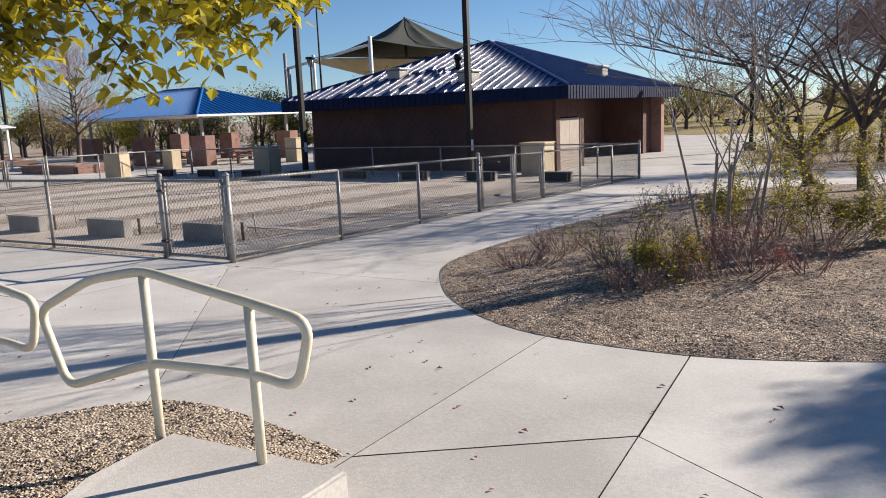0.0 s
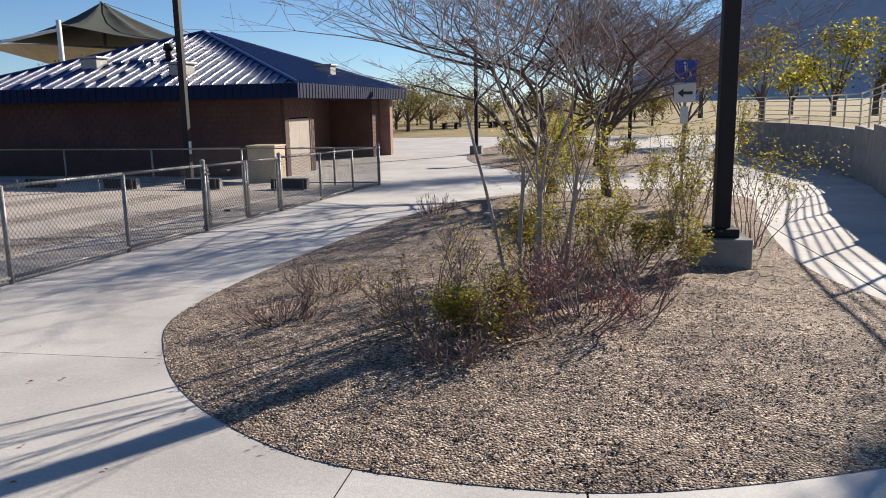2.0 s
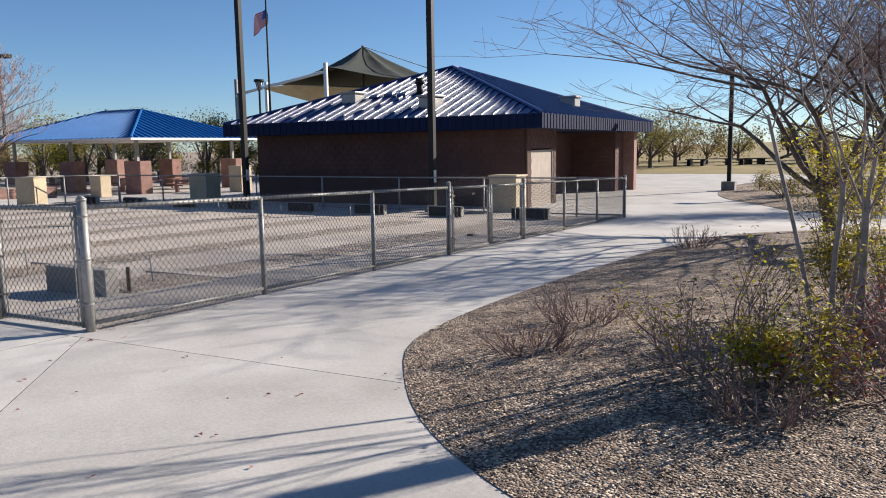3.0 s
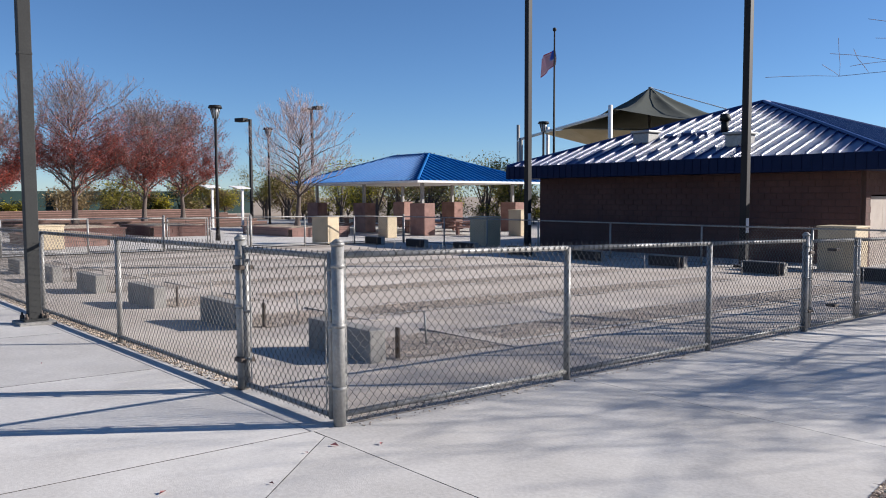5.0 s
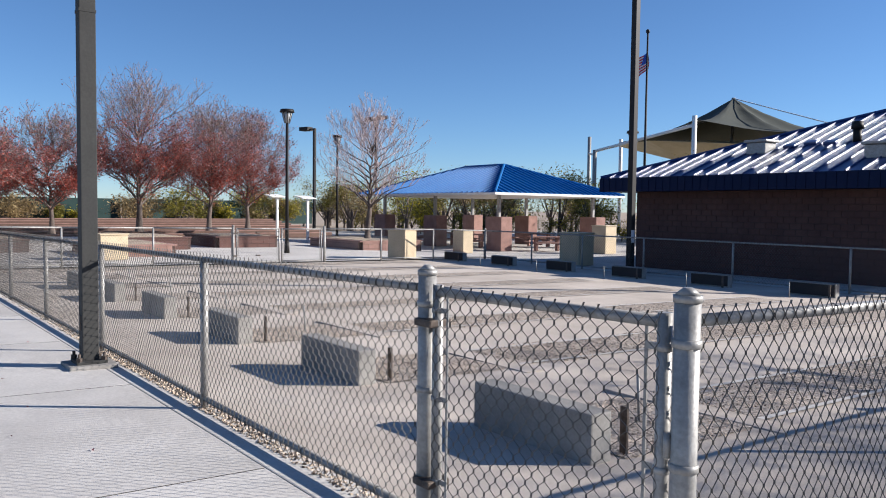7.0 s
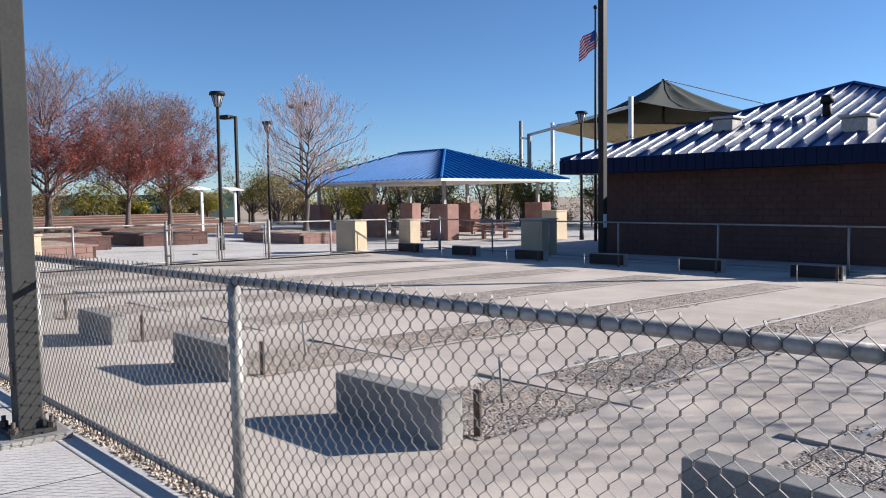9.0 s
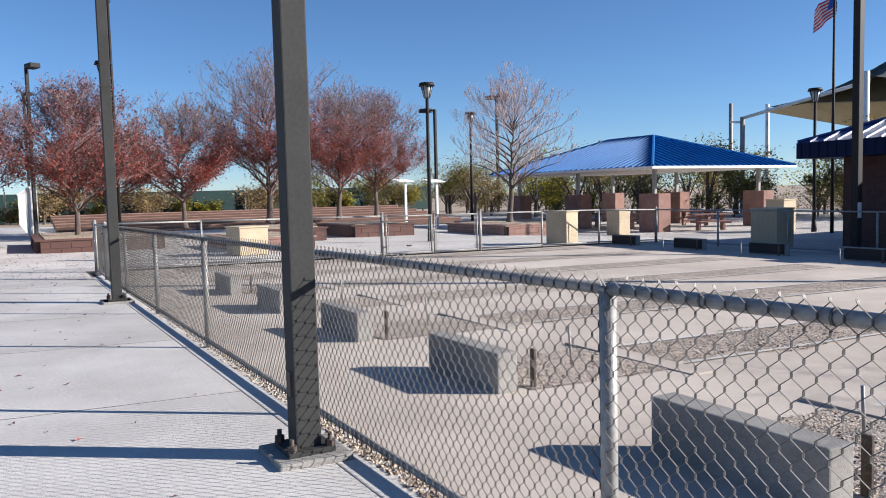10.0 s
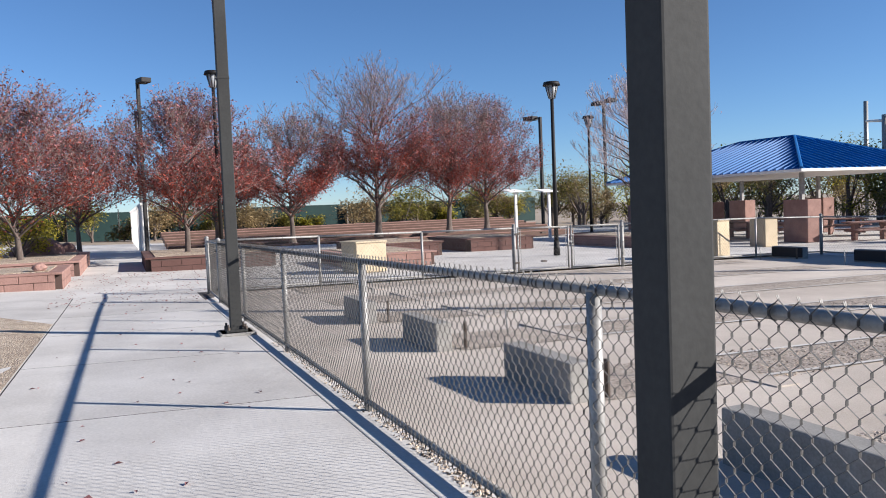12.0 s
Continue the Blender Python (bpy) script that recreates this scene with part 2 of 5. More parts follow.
def sweep(bm, pts, r, n=10, closed=False):
    """A bent round tube through the points."""
    pts = [Vector(p) for p in pts]
    rings, side = [], None
    for i, p in enumerate(pts):
        d = (pts[min(i + 1, len(pts) - 1)] - pts[max(i - 1, 0)]).normalized()
        if closed:
            d = (pts[(i + 1) % len(pts)] - pts[i - 1]).normalized()
        if side is None:
            side = d.cross(Vector((0.31, 0.87, 0.37)) if abs(d.y) < 0.9 else Vector((1, 0, 0)))
        side = (side - d * side.dot(d)).normalized()
        up = side.cross(d)
        rings.append([bm.verts.new(p + (side * math.cos(2 * math.pi * k / n) + up * math.sin(2 * math.pi * k / n)) * r) for k in range(n)])
    for a, b in zip(rings, rings[1:] + rings[:1] if closed else rings[1:]):
        offs = min(range(n), key=lambda o: sum((a[k].co - b[(k + o) % n].co).length for k in range(0, n, 3)))
        for k in range(n):
            bm.faces.new((a[k], a[(k + 1) % n], b[(k + 1 + offs) % n], b[(k + offs) % n]))
    return bm


def quad_mesh(name, verts, faces, mat, parent=None, label="", smooth=False):
    me = bpy.data.meshes.new(name)
    me.from_pydata(verts, [], faces)
    me.update()
    if smooth:
        for p in me.polygons:
            p.use_smooth = True
    for m in (mat if isinstance(mat, (list, tuple)) else [mat]):
        me.materials.append(m)
    ob = new(name, me)
    if parent:
        ob.parent = parent
    if label:
        ob["label"] = label
    return ob


# ---- the setting: ground, pavements, beds ----
def sheet(name, xs, ys, dz, mat, f=gz):
    verts = [(x, y, f(x, y) + dz) for y in ys for x in xs]
    n = len(xs)
    faces = [(j * n + i, j * n + i + 1, (j + 1) * n + i + 1, (j + 1) * n + i) for j in range(len(ys) - 1) for i in range(n - 1)]
    return quad_mesh(name, verts, faces, mat, smooth=True)


def steps(a, b, d):
    k = max(1, round(abs(b - a) / d))
    return [a + (b - a) * i / k for i in range(k + 1)]


far = [-3000, -900, -300, -120]
tagged(sheet("ground", far + steps(-70, 30, 2.5) + [120, 300, 900, 3000], far + steps(-70, 70, 2.5) + [120, 300, 900, 3000], -0.06, M_DIRT),
       "dry desert dirt ground reaching the horizon", "ground", kind="structure")
tagged(sheet("ground_grass", steps(-26, 90, 6), steps(55, 255, 8), 0.0, M_DRY, lambda x, y: gz(x, y) + 0.012 * (y - 55)), "pale golden dormant grass field", "lawn", kind="structure")
tagged(sheet("pavement_plaza", steps(-62, 16, 1.5), steps(17.3, 56, 1.5), -0.012, M_CONC), "pale concrete plaza around the restroom building", "pavement", kind="structure")
tagged(sheet("pavement_west", steps(-62, -22.2, 1.5), steps(-14, 17.3, 1.5), -0.014, M_CONC), "pale concrete plaza with planters and fallen leaves", "pavement", kind="structure")
tagged(sheet("court_floor", steps(-21.7, -0.05, 0.8), steps(0.12, 17.25, 0.8), -0.016, M_COURT), "dusty pale concrete horseshoe court floor", "court floor", kind="structure")


for jx, jy in ((steps(-22.2, 0, 2), [-9, -6, -3, -1, 0.11]), (steps(0, 14, 2), steps(-12, 17.3, 1.4))):
    tagged(sheet("ground_joints", jx, jy, -0.009, M_JOINT), "dark dirt bedding under the footpath slabs", "ground", kind="structure")


def cut(pieces, p, q, where=None):
    """Split the convex pieces along the line through p and q."""
    out = []
    nx, ny = -(q[1] - p[1]), q[0] - p[0]
    for poly in pieces:
        c = (sum(v[0] for v in poly) / len(poly), sum(v[1] for v in poly) / len(poly))
        if where and not where(*c):
            out.append(poly)
            continue
        d = [(v[0] - p[0]) * nx + (v[1] - p[1]) * ny for v in poly]
        for sign in (1, -1):
            res = []
            for i, v in enumerate(poly):
                j = (i + 1) % len(poly)
                if d[i] * sign >= 0:
                    res.append(v)
                if d[i] * d[j] < -1e-12:
                    f = d[i] / (d[i] - d[j])
                    res.append((v[0] + (poly[j][0] - v[0]) * f, v[1] + (poly[j][1] - v[1]) * f))
            if len(res) > 2:
                area = 0.5 * sum(res[i][0] * res[(i + 1) % len(res)][1] - res[(i + 1) % len(res)][0] * res[i][1] for i in range(len(res)))
                if area < 0:
                    res.reverse()
                if abs(area) > 0.02:
                    out.append(res)
    return out


def rect(x0, y0, x1, y1):
    return [(x0, y0), (x1, y0), (x1, y1), (x0, y1)]


west = [rect(-22.2, -9, 0.0, -0.214)]
west = cut(west, (-30, -2.64), (0, -2.64), lambda x, y: True)
for xj in (-20.9, -18.5, -16.1, -13.5, -10.9, -8.1, -5.3, -2.6):
    west = cut(west, (xj, -9), (xj, 0))
south = [rect(0.0, -12, 14, -0.2)]
south = cut(south, (0.1, -0.15), (3.77, -4.21))
south = cut(south, (5.49, -4.29), (5.41, -1.93), lambda x, y: x > 3)
south = cut(south, (6.67, -3.40), (6.55, -2.05), lambda x, y: x > 5.4)
south = cut(south, (6.67, -3.40), (5.49, -4.29), lambda x, y: 5.4 < x < 6.8)
south = cut(south, (6.67, -3.40), (7.22, -3.74), lambda x, y: x > 6.6)
south = cut(south, (0.0, -7), (10, -7))
east = [rect(0.0, -0.2, 14, 17.3)]
for yj in (2.4, 5.0, 7.7, 10.4, 13.1, 15.6):
    east = cut(east, (0, yj), (10, yj - 0.5))
east = cut(east, (9.2, 0), (9.2, 10))
pave = empty("pavement_walk")
tagged(pave, "pale broom-finished concrete footpath slabs with dark joints", "pavement", kind="structure")


def slab(poly):
    c = Vector((sum(v[0] for v in poly) / len(poly), sum(v[1] for v in poly) / len(poly)))
    inn = [c + (Vector(v) - c) * (1 - 0.009 / max(0.3, (Vector(v) - c).length)) for v in poly]
    bm = bmesh.new()
    lo = [bm.verts.new((v.x, v.y, gz(v.x, v.y) - 0.05)) for v in inn]
    top = [bm.verts.new((v.x, v.y, gz(v.x, v.y))) for v in inn]
    n = len(poly)
    for i in range(n):
        j = (i + 1) % n
        bm.faces.new((lo[i], lo[j], top[j], top[i])).material_index = 1
    bm.faces.new(top)
    ob = part("slab", bm, M_CONC, pave)
    ob.data.materials.append(M_JOINT)
    return ob


def bed(name, outline, mound, mat, label, step=0.22, edge=0.004):
    """A gravel bed inside the outline, edge flush with the path, mounded towards the middle."""
    n = len(outline)

    def inside(x, y):
        r = False
        for i in range(n):
            (x0, y0), (x1, y1) = outline[i], outline[i - 1]
            if (y0 > y) != (y1 > y) and x < (x1 - x0) * (y - y0) / (y1 - y0) + x0:
                r = not r
        return r

    def dist(x, y):
        best = 1e9
        for i in range(n):
            a, b = Vector(outline[i]), Vector(outline[i - 1])
            p = Vector((x, y))
            t = clamp((p - a).dot(b - a) / max(1e-9, (b - a).length_squared), 0, 1)
            best = min(best, (a + (b - a) * t - p).length)
        return best

    def height(x, y):
        d = dist(x, y)
        return gz(x, y) + edge + mound * min(1, d / 1.6) + 0.022 * min(1, d / 0.1) * (noise.noise((x * 3, y * 3, 0)) * 0.6 + noise.noise((x * 11, y * 11, 3)) * 0.5)

    bm = bmesh.new()
    rim = [bm.verts.new((x, y, gz(x, y) + edge)) for x, y in outline]
    bm.faces.new(rim)
    xs, ys = [p[0] for p in outline], [p[1] for p in outline]
    x = min(xs) + step
    while x < max(xs):
        bmesh.ops.bisect_plane(bm, geom=bm.verts[:] + bm.edges[:] + bm.faces[:], plane_co=(x, 0, 0), plane_no=(1, 0, 0))
        x += step
    y = min(ys) + step
    while y < max(ys):
        bmesh.ops.bisect_plane(bm, geom=bm.verts[:] + bm.edges[:] + bm.faces[:], plane_co=(0, y, 0), plane_no=(0, 1, 0))
        y += step
    for v in bm.verts:
        v.co.z = height(v.co.x, v.co.y) if dist(v.co.x, v.co.y) > 0.01 else gz(v.co.x, v.co.y) + edge
    ob = mesh_object(name, bm, mat, smooth=True)
    tagged(ob, label, "gravel bed", kind="structure")
    return inside, height, (min(xs), max(xs), min(ys), max(ys))


def smooth_outline(pts, k=6):
    """A closed curve through the points."""
    out, n = [], len(pts)
    for i in range(n):
        p0, p1, p2, p3 = (Vector(pts[(i + j) % n]) for j in (-1, 0, 1, 2))
        for s in range(k):
            t = s / k
            v = 0.5 * (2 * p1 + (p2 - p0) * t + (2 * p0 - 5 * p1 + 4 * p2 - p3) * t * t + (3 * p1 - p0 - 3 * p2 + p3) * t ** 3)
            out.append((v.x, v.y))
    return out


ISLAND = smooth_outline([(9.0, -0.7), (7.9, -1.38), (6.9, -1.78), (6.2, -1.86), (5.3, -1.75), (4.6, -1.4), (3.9, -0.8), (3.33, -0.05), (2.88, 0.75), (2.7, 1.6),
                         (2.62, 3.2), (2.7, 6.2), (2.95, 9.6), (3.5, 12.3), (4.8, 14.2), (6.6, 15.4), (8.6, 15.2), (9.75, 13.0), (9.35, 9.8), (8.95, 6.2),
                         (8.85, 4.0), (9.1, 2.4), (9.7, 1.0), (9.8, 0.0)], 4)
island_in, island_h, island_box = bed("gravel_island", ISLAND, 0.10, M_GRAVEL, "mounded brown gravel island planted with shrubs and a bare tree", 0.25)
CORNER_BED = smooth_outline([(2.6, -6.6), (3.0, -5.4), (3.42, -4.7), (3.75, -4.25), (4.1, -4.1), (4.6, -4.12), (5.1, -4.22), (5.45, -4.32), (5.3, -4.7), (5.0, -5.6), (4.6, -7.0)], 4)
corner_in, corner_h, corner_box = bed("gravel_corner", CORNER_BED, 0.03, M_GRAVEL_L, "tan gravel bed beside the ramp handrail", 0.2)
WEST_BED = [(-17.6, -2.66), (-9.2, -2.66), (-9.2, -8), (-19.2, -8), (-19.2, -3.6)]
west_in, west_h, west_box = bed("gravel_west", WEST_BED, 0.03, M_GRAVEL_L, "tan gravel bed beside the footpath", 0.4)
FAR_BED = smooth_outline([(2.6, 25.4), (4.3, 22.6), (6.6, 22.6), (8.6, 24.6), (9.0, 28.5), (8.6, 35.5), (6.8, 42), (3.6, 47), (1.0, 45), (-0.2, 39), (0.0, 32.5), (1.0, 28.3)], 4)
far_in, far_h, far_box = bed("gravel_far", FAR_BED, 0.06, M_GRAVEL, "brown gravel island with bare trees beyond the crossing path", 0.8)


def stones(name, inside, height, bounds, count, label, seed, near, size=(0.006, 0.016), mat=M_STONE):
    """Loose angular stones lying on a bed, thicker near the path."""
    rng = random.Random(seed)
    verts, faces = [], []
    made, tries = 0, 0
    while made < count and tries < count * 12:
        tries += 1
        x, y = rng.uniform(bounds[0], bounds[1]), rng.uniform(bounds[2], bounds[3])
        d = (Vector((x, y)) - Vector(near)).length
        if rng.random() > 1 / (1 + (d / 3.2) ** 2) or not inside(x, y):
            continue
        made += 1
        z, r = height(x, y), rng.uniform(*size)
        k = len(verts)
        a = rng.uniform(0, 6.283)
        for i in range(4):
            t = a + i * 1.571 + rng.uniform(-0.4, 0.4)
            s = r * rng.uniform(0.6, 1.1)
            verts.append((x + math.cos(t) * s, y + math.sin(t) * s * 0.8, z + rng.uniform(-0.2, 0.35) * r))
        verts.append((x + rng.uniform(-0.3, 0.3) * r, y + rng.uniform(-0.3, 0.3) * r, z + r * rng.uniform(0.3, 0.7)))
        faces += [(k + i, k + (i + 1) % 4, k + 4) for i in range(4)]
    return tagged(quad_mesh(name, verts, faces, mat), label, "gravel", kind="stuff")


stones("gravel_stones", island_in, island_h, island_box, 60000, "loose brown and grey gravel stones", 3, (5.6, -0.8), (0.005, 0.0135))
stones("gravel_debris", lambda x, y: -20 < x < -1.3 and -0.06 < y < 0.16, lambda x, y: gz(x, y) + 0.004, (-14, -1.3, -0.05, 0.12), 6000, "pale grit and crumbled leaves gathered under the fence", 5, (-5, 0), (0.006, 0.02))
stones("gravel_debris", lambda x, y: True, lambda x, y: gz(x, y) + 0.002, (-0.16, 0.12, 0.1, 8.0), 900, "pale grit gathered under the fence", 6, (0, 1.5), (0.005, 0.013))
stones("gravel_stones", lambda x, y: abs((x + 2.20 + 1.3425) % 2.685 - 1.3425) < 0.5 + 0.12 * math.sin(y * 3 + x), lambda x, y: gz(x, y) - 0.008, (-14, -1, 3.4, 11), 16000,
       "loose grey-brown gravel in the court lanes", 7, (-6, 4.5), (0.008, 0.022))
stones("gravel_stones", lambda x, y: abs((x + 2.20 + 1.3425) % 2.685 - 1.3425) < 0.6, lambda x, y: gz(x, y) - 0.010, (-9, -1, 1.75, 3.1), 4000,
       "loose dirt clods in the throwing pits", 8, (-5, 2.4), (0.008, 0.02))
stones("gravel_stones", corner_in, corner_h, corner_box, 9000, "loose tan gravel stones", 4, (4.3, -5.0), (0.007, 0.018))


# ---- chain-link fences ----
PITCH = 0.034


def link_mesh(p, q, h0, h1, wire=0.0024, pitch=PITCH, off_rail=0.0):
    """Woven wire between two ground points: upright zigzag wires hooked into one another, twisted tips on top."""
    L = math.hypot(q[0] - p[0], q[1] - p[1])
    ux, uy = (q[0] - p[0]) / L, (q[1] - p[1]) / L
    nx, ny = -uy, ux
    n = max(2, round(L / pitch))
    dx = L / n
    m = round((h1 - h0) / (pitch * 1.15))
    dzv = (h1 - h0) / m
    verts, faces = [], []
    for i in range(n + 1):
        pts = []
        for j in range(m + 1):
            s = clamp((i + (0.51 if (i + j) % 2 else -0.51)) * dx, 0, L)
            x, y = p[0] + ux * s, p[1] + uy * s
            off = off_rail + wire * 0.9 * (1 if (i + j) % 2 else -1)
            for knee in ((-0.15, 0.15) if 0 < j < m else (0.0,)):
                pts.append((x + nx * off, y + ny * off, gz(x, y) + h0 + (j + knee) * dzv))
        x, y, z = pts[-1]
        pts.append((x + ux * 0.004, y + uy * 0.004, z + 0.010))
        k = len(verts)
        for x, y, z in pts:
            verts += [(x + ux * wire, y + uy * wire, z), (x - ux * wire * 0.5 + nx * wire * 0.9, y - uy * wire * 0.5 + ny * wire * 0.9, z),
                      (x - ux * wire * 0.5 - nx * wire * 0.9, y - uy * wire * 0.5 - ny * wire * 0.9, z)]
        for j in range(len(pts) - 1):
            a, b = k + 3 * j, k + 3 * j + 3
            faces += [(a, a + 1, b + 1, b), (a + 1, a + 2, b + 2, b + 1), (a + 2, a, b, b + 2)]
    me = bpy.data.meshes.new("wire_mesh")
    me.from_pydata(verts, [], faces)
    me.materials.append(M_WIRE)
    return me


def fence_post(parent, x, y, h, r=0.03, big=False):
    z = gz(x, y)
    bm = T((x, y, z - 0.05), (x, y, z + h), r, n=14)
    if big:
        tube(bm, (x, y, z + h), (x, y, z + h + 0.022), r * 1.1, r * 1.1, 14)
        tube(bm, (x, y, z + h + 0.022), (x, y, z + h + 0.045), r * 1.0, r * 0.35, 14)
    else:
        tube(bm, (x, y, z + h), (x, y, z + h + 0.012), r * 1.08, r * 0.9, 14)
    post = part("post", bm, M_GALV, parent, smooth=False)
    if big:
        for k in (0.2, 0.55, 0.88):
            part("band", T((x, y, z + h * k), (x, y, z + h * k + 0.026), r * 1.14, n=14), M_GALV, post)
    return post


def fence(label, stops, height=1.115, terminal=(0,), gaps=(), wire=0.0024, pitch=PITCH, side=1):
    """A run of fence through the stops; gaps are bays that hold a gate."""
    f = empty("chain_link_fence", stops[0][0], stops[0][1], gz(*stops[0]))
    f.matrix_basis = Matrix.Identity(4)
    tagged(f, label, "fence", "court fences")
    for i, (x, y) in enumerate(stops):
        big = i in terminal
        fence_post(f, x, y, height + (0.055 if big else -0.01), 0.041 if big else 0.029, big)
    for i, (p, q) in enumerate(zip(stops, stops[1:])):
        if i in gaps:
            continue
        zp, zq = gz(*p), gz(*q)
        part("top_rail", T((*p, zp + height - 0.005), (*q, zq + height - 0.005), 0.021, n=12), M_GALV, f)
        d = Vector((q[0] - p[0], q[1] - p[1])).normalized()
        for e, k in ((p, 0.055), (q, -0.055)):
            if stops.index(e) in terminal:
                bx, by = e[0] + d.x * k, e[1] + d.y * k
                part("tension_bar", B((0.016, 0.006, height - 0.03), (bx, by, gz(bx, by) + 0.03 + (height - 0.03) / 2), math.degrees(math.atan2(d.y, d.x)), 0.0), M_GALV, f)
        ties = bmesh.new()
        n = max(2, round((Vector(q) - Vector(p)).length / 0.42))
        for i in range(1, n):
            tx, ty, tz = p[0] + (q[0] - p[0]) * i / n, p[1] + (q[1] - p[1]) * i / n, zp + (zq - zp) * i / n
            for h, r in ((height - 0.005, 0.0245), (0.072, 0.0245)):
                tube(ties, (tx - d.x * 0.004, ty - d.y * 0.004, tz + h), (tx + d.x * 0.004, ty + d.y * 0.004, tz + h), r, n=8)
        part("tie_wire", ties, M_WIRE, f)["kind"] = "stuff"
        part("bottom_rail", T((*p, zp + 0.072), (*q, zq + 0.072), 0.021, n=10), M_GALV, f)
        me = link_mesh(p, q, 0.02, height + 0.035, wire, pitch, side * 0.025)
        ob = new("wire_mesh", me)
        ob.parent = f
    return f


def gate(label, p, q, height=1.12, flip=False, wire=0.0024, pitch=PITCH, split=False, side=1):
    """A framed chain-link gate leaf hung between two posts."""
    g = empty("gate")
    tagged(g, label, "gate", "court gates")
    leaves = [(0.06, 0.94)] if not split else [(0.035, 0.485), (0.515, 0.965)]
    for a, b in leaves:
        pa = (p[0] + (q[0] - p[0]) * a, p[1] + (q[1] - p[1]) * a)
        pb = (p[0] + (q[0] - p[0]) * b, p[1] + (q[1] - p[1]) * b)
        za, zb = gz(*pa), gz(*pb)
        d = Vector((pb[0] - pa[0], pb[1] - pa[1])).normalized()
        for e, k in ((pa, 0.07), (pb, -0.07)):
            bx, by = e[0] + d.x * k, e[1] + d.y * k
            bar = B((0.012, 0.005, height - 0.06), (bx, by, gz(bx, by) + 0.04 + (height - 0.06) / 2), math.degrees(math.atan2(d.y, d.x)))
            for h in (0.22, 0.55, 0.90):
                tube(bar, (e[0], e[1], gz(*e) + height * h), (e[0], e[1], gz(*e) + height * h + 0.022), 0.0275, n=12)
                box(bar, (abs(k), 0.008, 0.022), ((e[0] + bx) / 2, (e[1] + by) / 2, gz(bx, by) + height * h + 0.011), math.degrees(math.atan2(d.y, d.x)))
            part("tension_bar", bar, M_GALV, g, "steel tension bar with bands")
        for (x, y), z in ((pa, za), (pb, zb)):
            part("stile", T((x, y, z + 0.03), (x, y, z + height + 0.01), 0.024, n=12), M_GALV, g)
        part("top_bar", T((*pa, za + height - 0.02), (*pb, zb + height - 0.02), 0.021, n=12), M_GALV, g)
        part("bottom_bar", T((*pa, za + 0.055), (*pb, zb + 0.055), 0.021, n=12), M_GALV, g)
        ob = new("wire_mesh", link_mesh(pa, pb, 0.03, height + 0.005, wire, pitch, -side * 0.025))
        ob.parent = g
        (hx, hy), hz = (p, gz(*p)) if not flip else (q, gz(*q))
        for k in (0.22, 0.86):
            mid = ((hx + (pa if not flip else pb)[0]) / 2, (hy + (pa if not flip else pb)[1]) / 2)
            part("hinge", B((0.12, 0.12, 0.035), (mid[0], mid[1], hz + height * k), math.degrees(math.atan2(q[1] - p[1], q[0] - p[0])), 0.008), M_BOLT, g)
    lx, ly = ((q[0] * 0.97 + p[0] * 0.03), (q[1] * 0.97 + p[1] * 0.03)) if not split else ((p[0] + q[0]) / 2, (p[1] + q[1]) / 2)
    bm = B((0.10, 0.03, 0.03), (lx, ly, gz(lx, ly) + 0.72), math.degrees(math.atan2(q[1] - p[1], q[0] - p[0])), 0.006)
    tube(bm, (lx, ly - 0.03, gz(lx, ly) + 0.68), (lx, ly - 0.03, gz(lx, ly) + 0.76), 0.012, n=8)
    part("latch", bm, M_GALV, g)
    return g


fence("galvanised chain-link fence along the west footpath", [(-1.36, 0), (-4.16, 0), (-7.18, 0), (-10.2, 0), (-13.25, 0), (-16.4, 0), (-19.6, 0)], terminal=(0, 6))
gate("closed galvanised chain-link gate at the fence corner", (-1.36, 0), (0, 0))
fence("galvanised chain-link fence along the curved walk", [(0, 0), (0, 2.27), (0, 4.52), (0, 6.74), (0, 9.86), (0, 12.2), (0, 14.6), (0, 17.1)], terminal=(0, 3, 4, 7), gaps=(3,), side=-1)
gate("closed galvanised double chain-link gate in the walk fence", (0, 6.74), (0, 9.86), split=True)
gate("closed galvanised chain-link gate at the far end", (-19.6, 0), (-21.7, 0))
fence("galvanised chain-link fence on the planter side", [(-21.75, 0), (-21.75, 2.4), (-21.75, 4.86), (-21.75, 7.3), (-21.75, 10.5), (-21.75, 12.77), (-21.75, 15.07), (-21.75, 17.6)],
      terminal=(0, 3, 4, 7), gaps=(3,), wire=0.0022, pitch=0.045)
gate("closed galvanised double chain-link gate towards the planters", (-21.75, 7.3), (-21.75, 10.5), split=True, wire=0.0022, pitch=0.045)
fence("galvanised chain-link fence in front of the restroom building",
      [(-0.02, 17.1), (-1.4, 17.1), (-4.4, 17.1), (-7.5, 17.14), (-10.7, 17.2), (-13.8, 17.28), (-16.4, 17.35), (-19.0, 17.5), (-21.72, 17.6)],
      terminal=(), wire=0.0022, pitch=0.045)
tagged(mesh_object("mow_strip", B((21.4, 0.30, 0.06), (0, 0, 0), 0, 0.01), M_CONC), "narrow concrete strip under the fence", "kerb", kind="structure").matrix_basis = \
    Matrix.Translation((-10.7, -0.06, gz(-10.7, 0) - 0.026)) @ Matrix.Rotation(-0.0125 * 1.0, 4, "Y")


